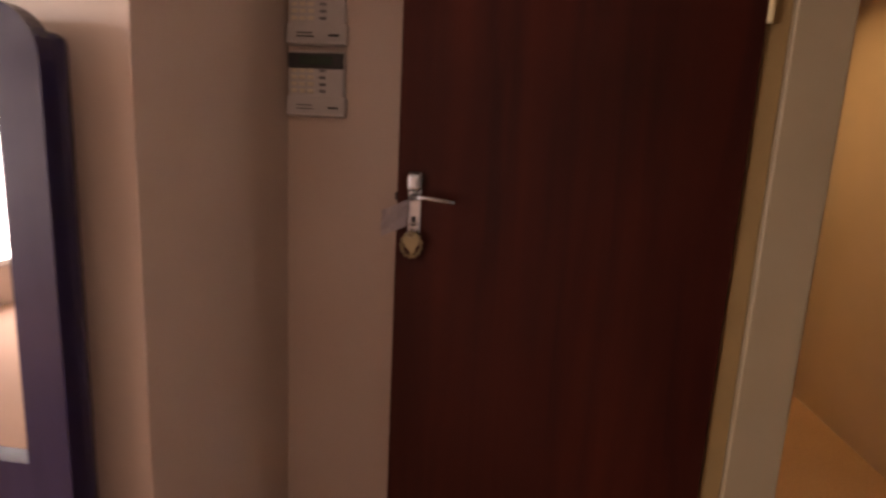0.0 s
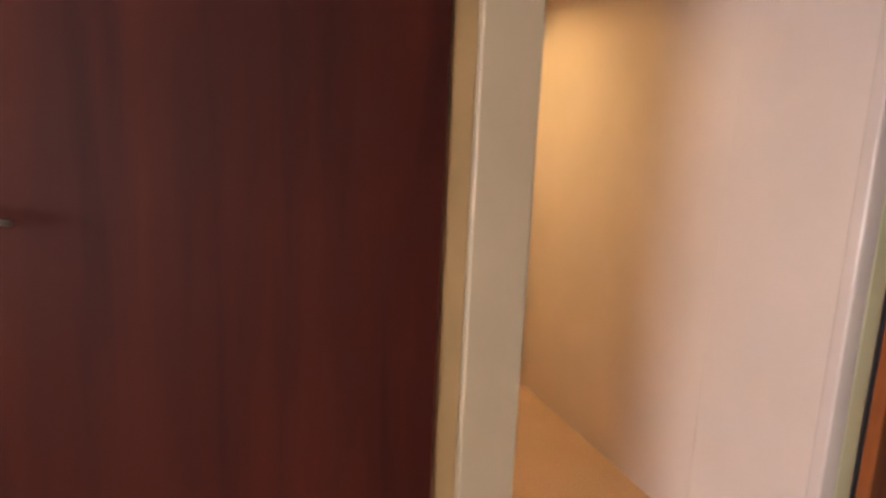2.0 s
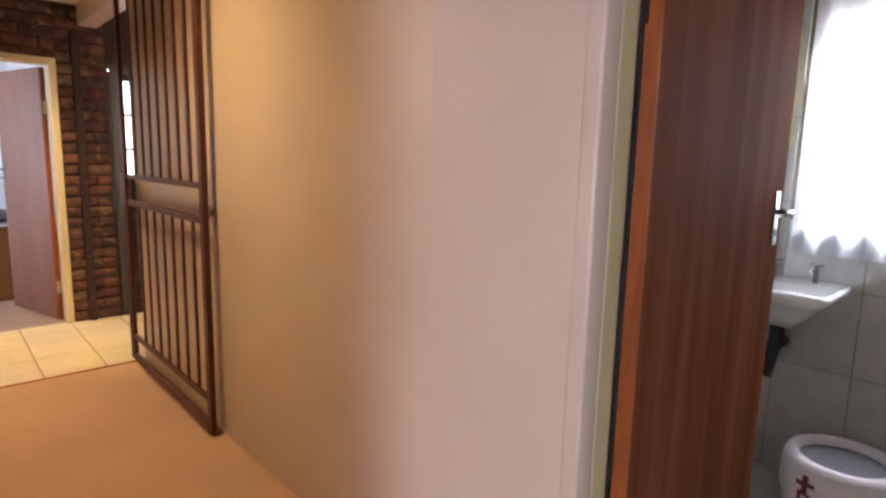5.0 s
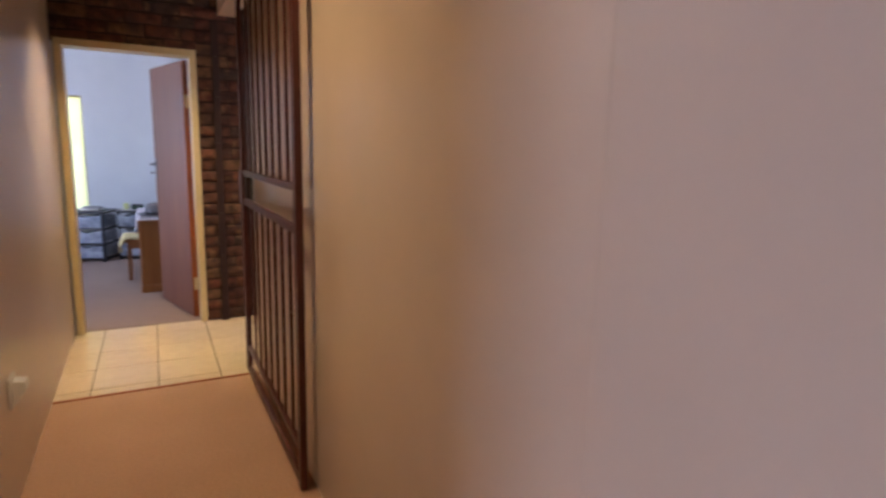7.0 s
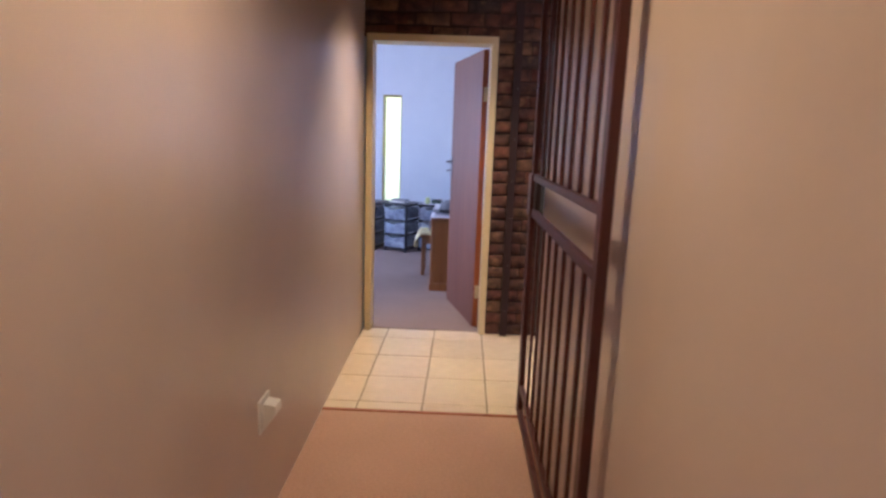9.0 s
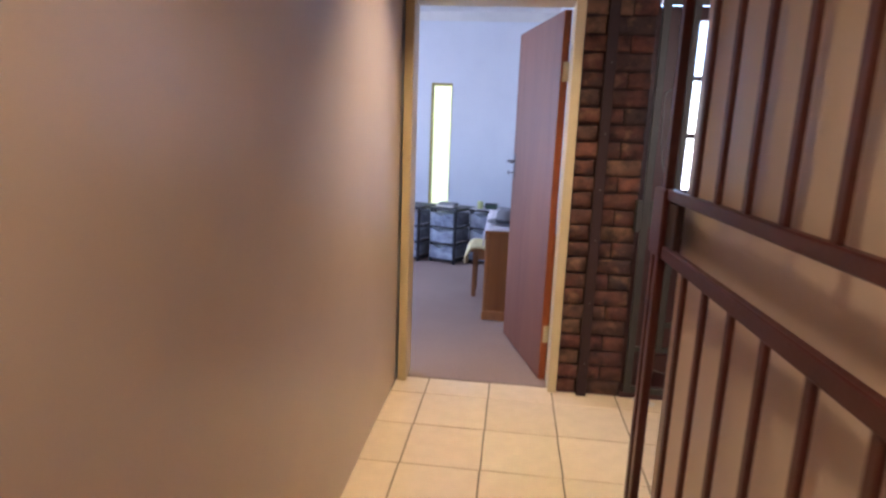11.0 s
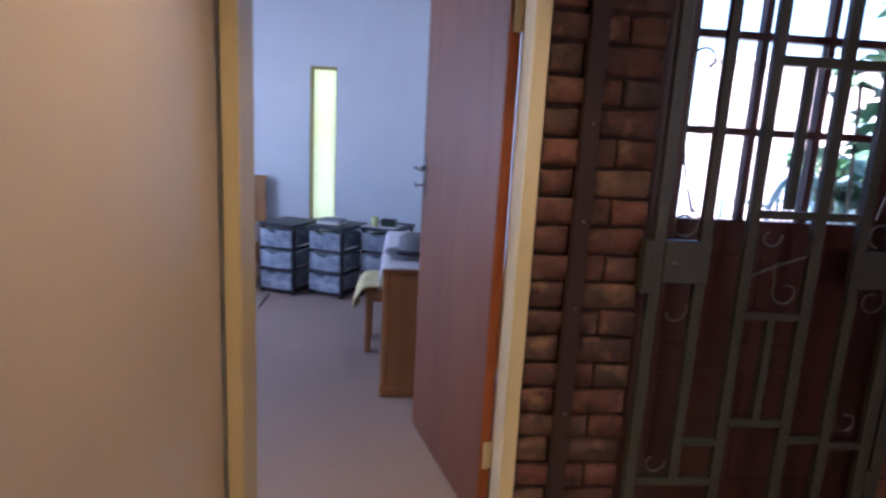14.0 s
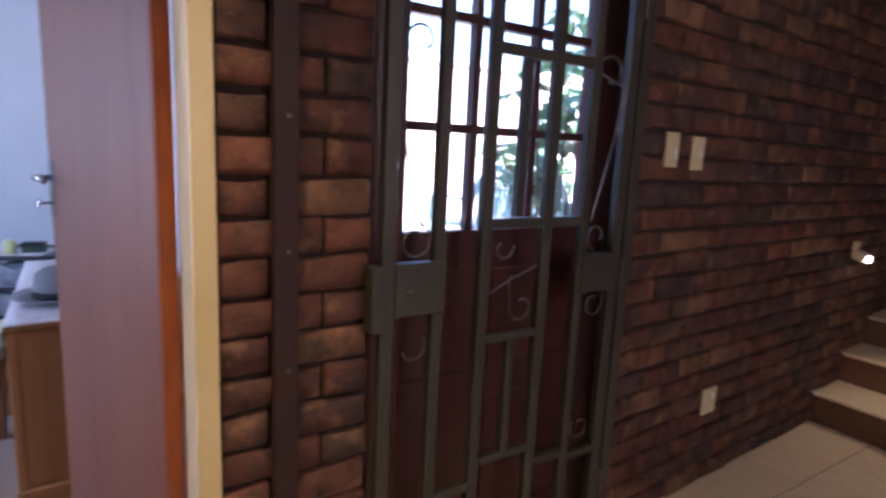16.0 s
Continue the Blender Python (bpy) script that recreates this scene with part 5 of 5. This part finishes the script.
def brick_wall(parent, u0, u1, z0, z1, shift=0.0, skip=lambda u, z: False):
    """Stretcher bond on the parent's own x axis, the bricks' fronts near y = 0."""
    for c in range(int(z0 / CO), int(math.ceil(z1 / CO))):
        z = c * CO
        u = u0 - (BL_ / 2 if c % 2 else 0) - shift
        while u < u1 - 0.02:
            a, b = max(u, u0), min(u + BL_ - 0.009, u1)
            if b - a > 0.025 and not skip((a + b) / 2, z + 0.04):
                k = (round(b - a, 2), brnd.randrange(6))
                if k not in brick_cache:
                    brick_cache[k] = brick_mesh(k[0], hash(k) % 1000)
                ob = new("brick", brick_cache[k])
                ob.parent = parent
                ob.location = (a, brnd.uniform(-0.003, 0.004), z + 0.006)
            u += BL_


wb = thing("wall_brick_left", "dark red-brown face brick wall round the bedroom door", "brick wall", pose(0, YB, 0), kind="structure")
part("mortar", boxes((0.902, 1.243, 0.014, 0.16, 0, 2.62), (0.0, 0.902, 0.014, 0.02, 2.085, 2.62), (1.243, 2.25, 0.07, 0.18, 2.10, 2.62)), MORTAR, wb)
part("backing", box_mesh(0.0, 0.902, 0.022, 0.14, 2.09, 2.86), WHITE_WALL, wb)
brick_wall(wb, 0.905, 1.243, 0, 2.6, 0.12)
brick_wall(wb, 0.0, 0.903, 2.10, 2.6)
wr = thing("wall_brick_right", "dark red-brown face brick wall along the stairs", "brick wall", wall_m, kind="structure")
part("mortar", box_mesh(0.0, 4.0, 0.014, 0.14, 0, 2.62), MORTAR, wr)
brick_wall(wr, 0.02, 2.50, 0, 2.30)
far = bmesh.new()
for c in range(31):
    for k in range(-1, 12):
        for (lo, hi, zz) in ((2.52, 4.0, 0), (0.02, 2.50, 2.30)):
            a = max(lo, lo + BL_ * k - (BL_ / 2 if c % 2 else 0))
            b = min(hi, lo + BL_ * (k + 1) - 0.009 - (BL_ / 2 if c % 2 else 0))
            if b - a > 0.03 and c * CO >= zz and c * CO < 2.6:
                bx(far, a, b, 0.0, 0.035, c * CO + 0.008, (c + 1) * CO - 0.008)
ob = part("bricks", far, BRICK, wr)
tagged(ob, kind="stuff")
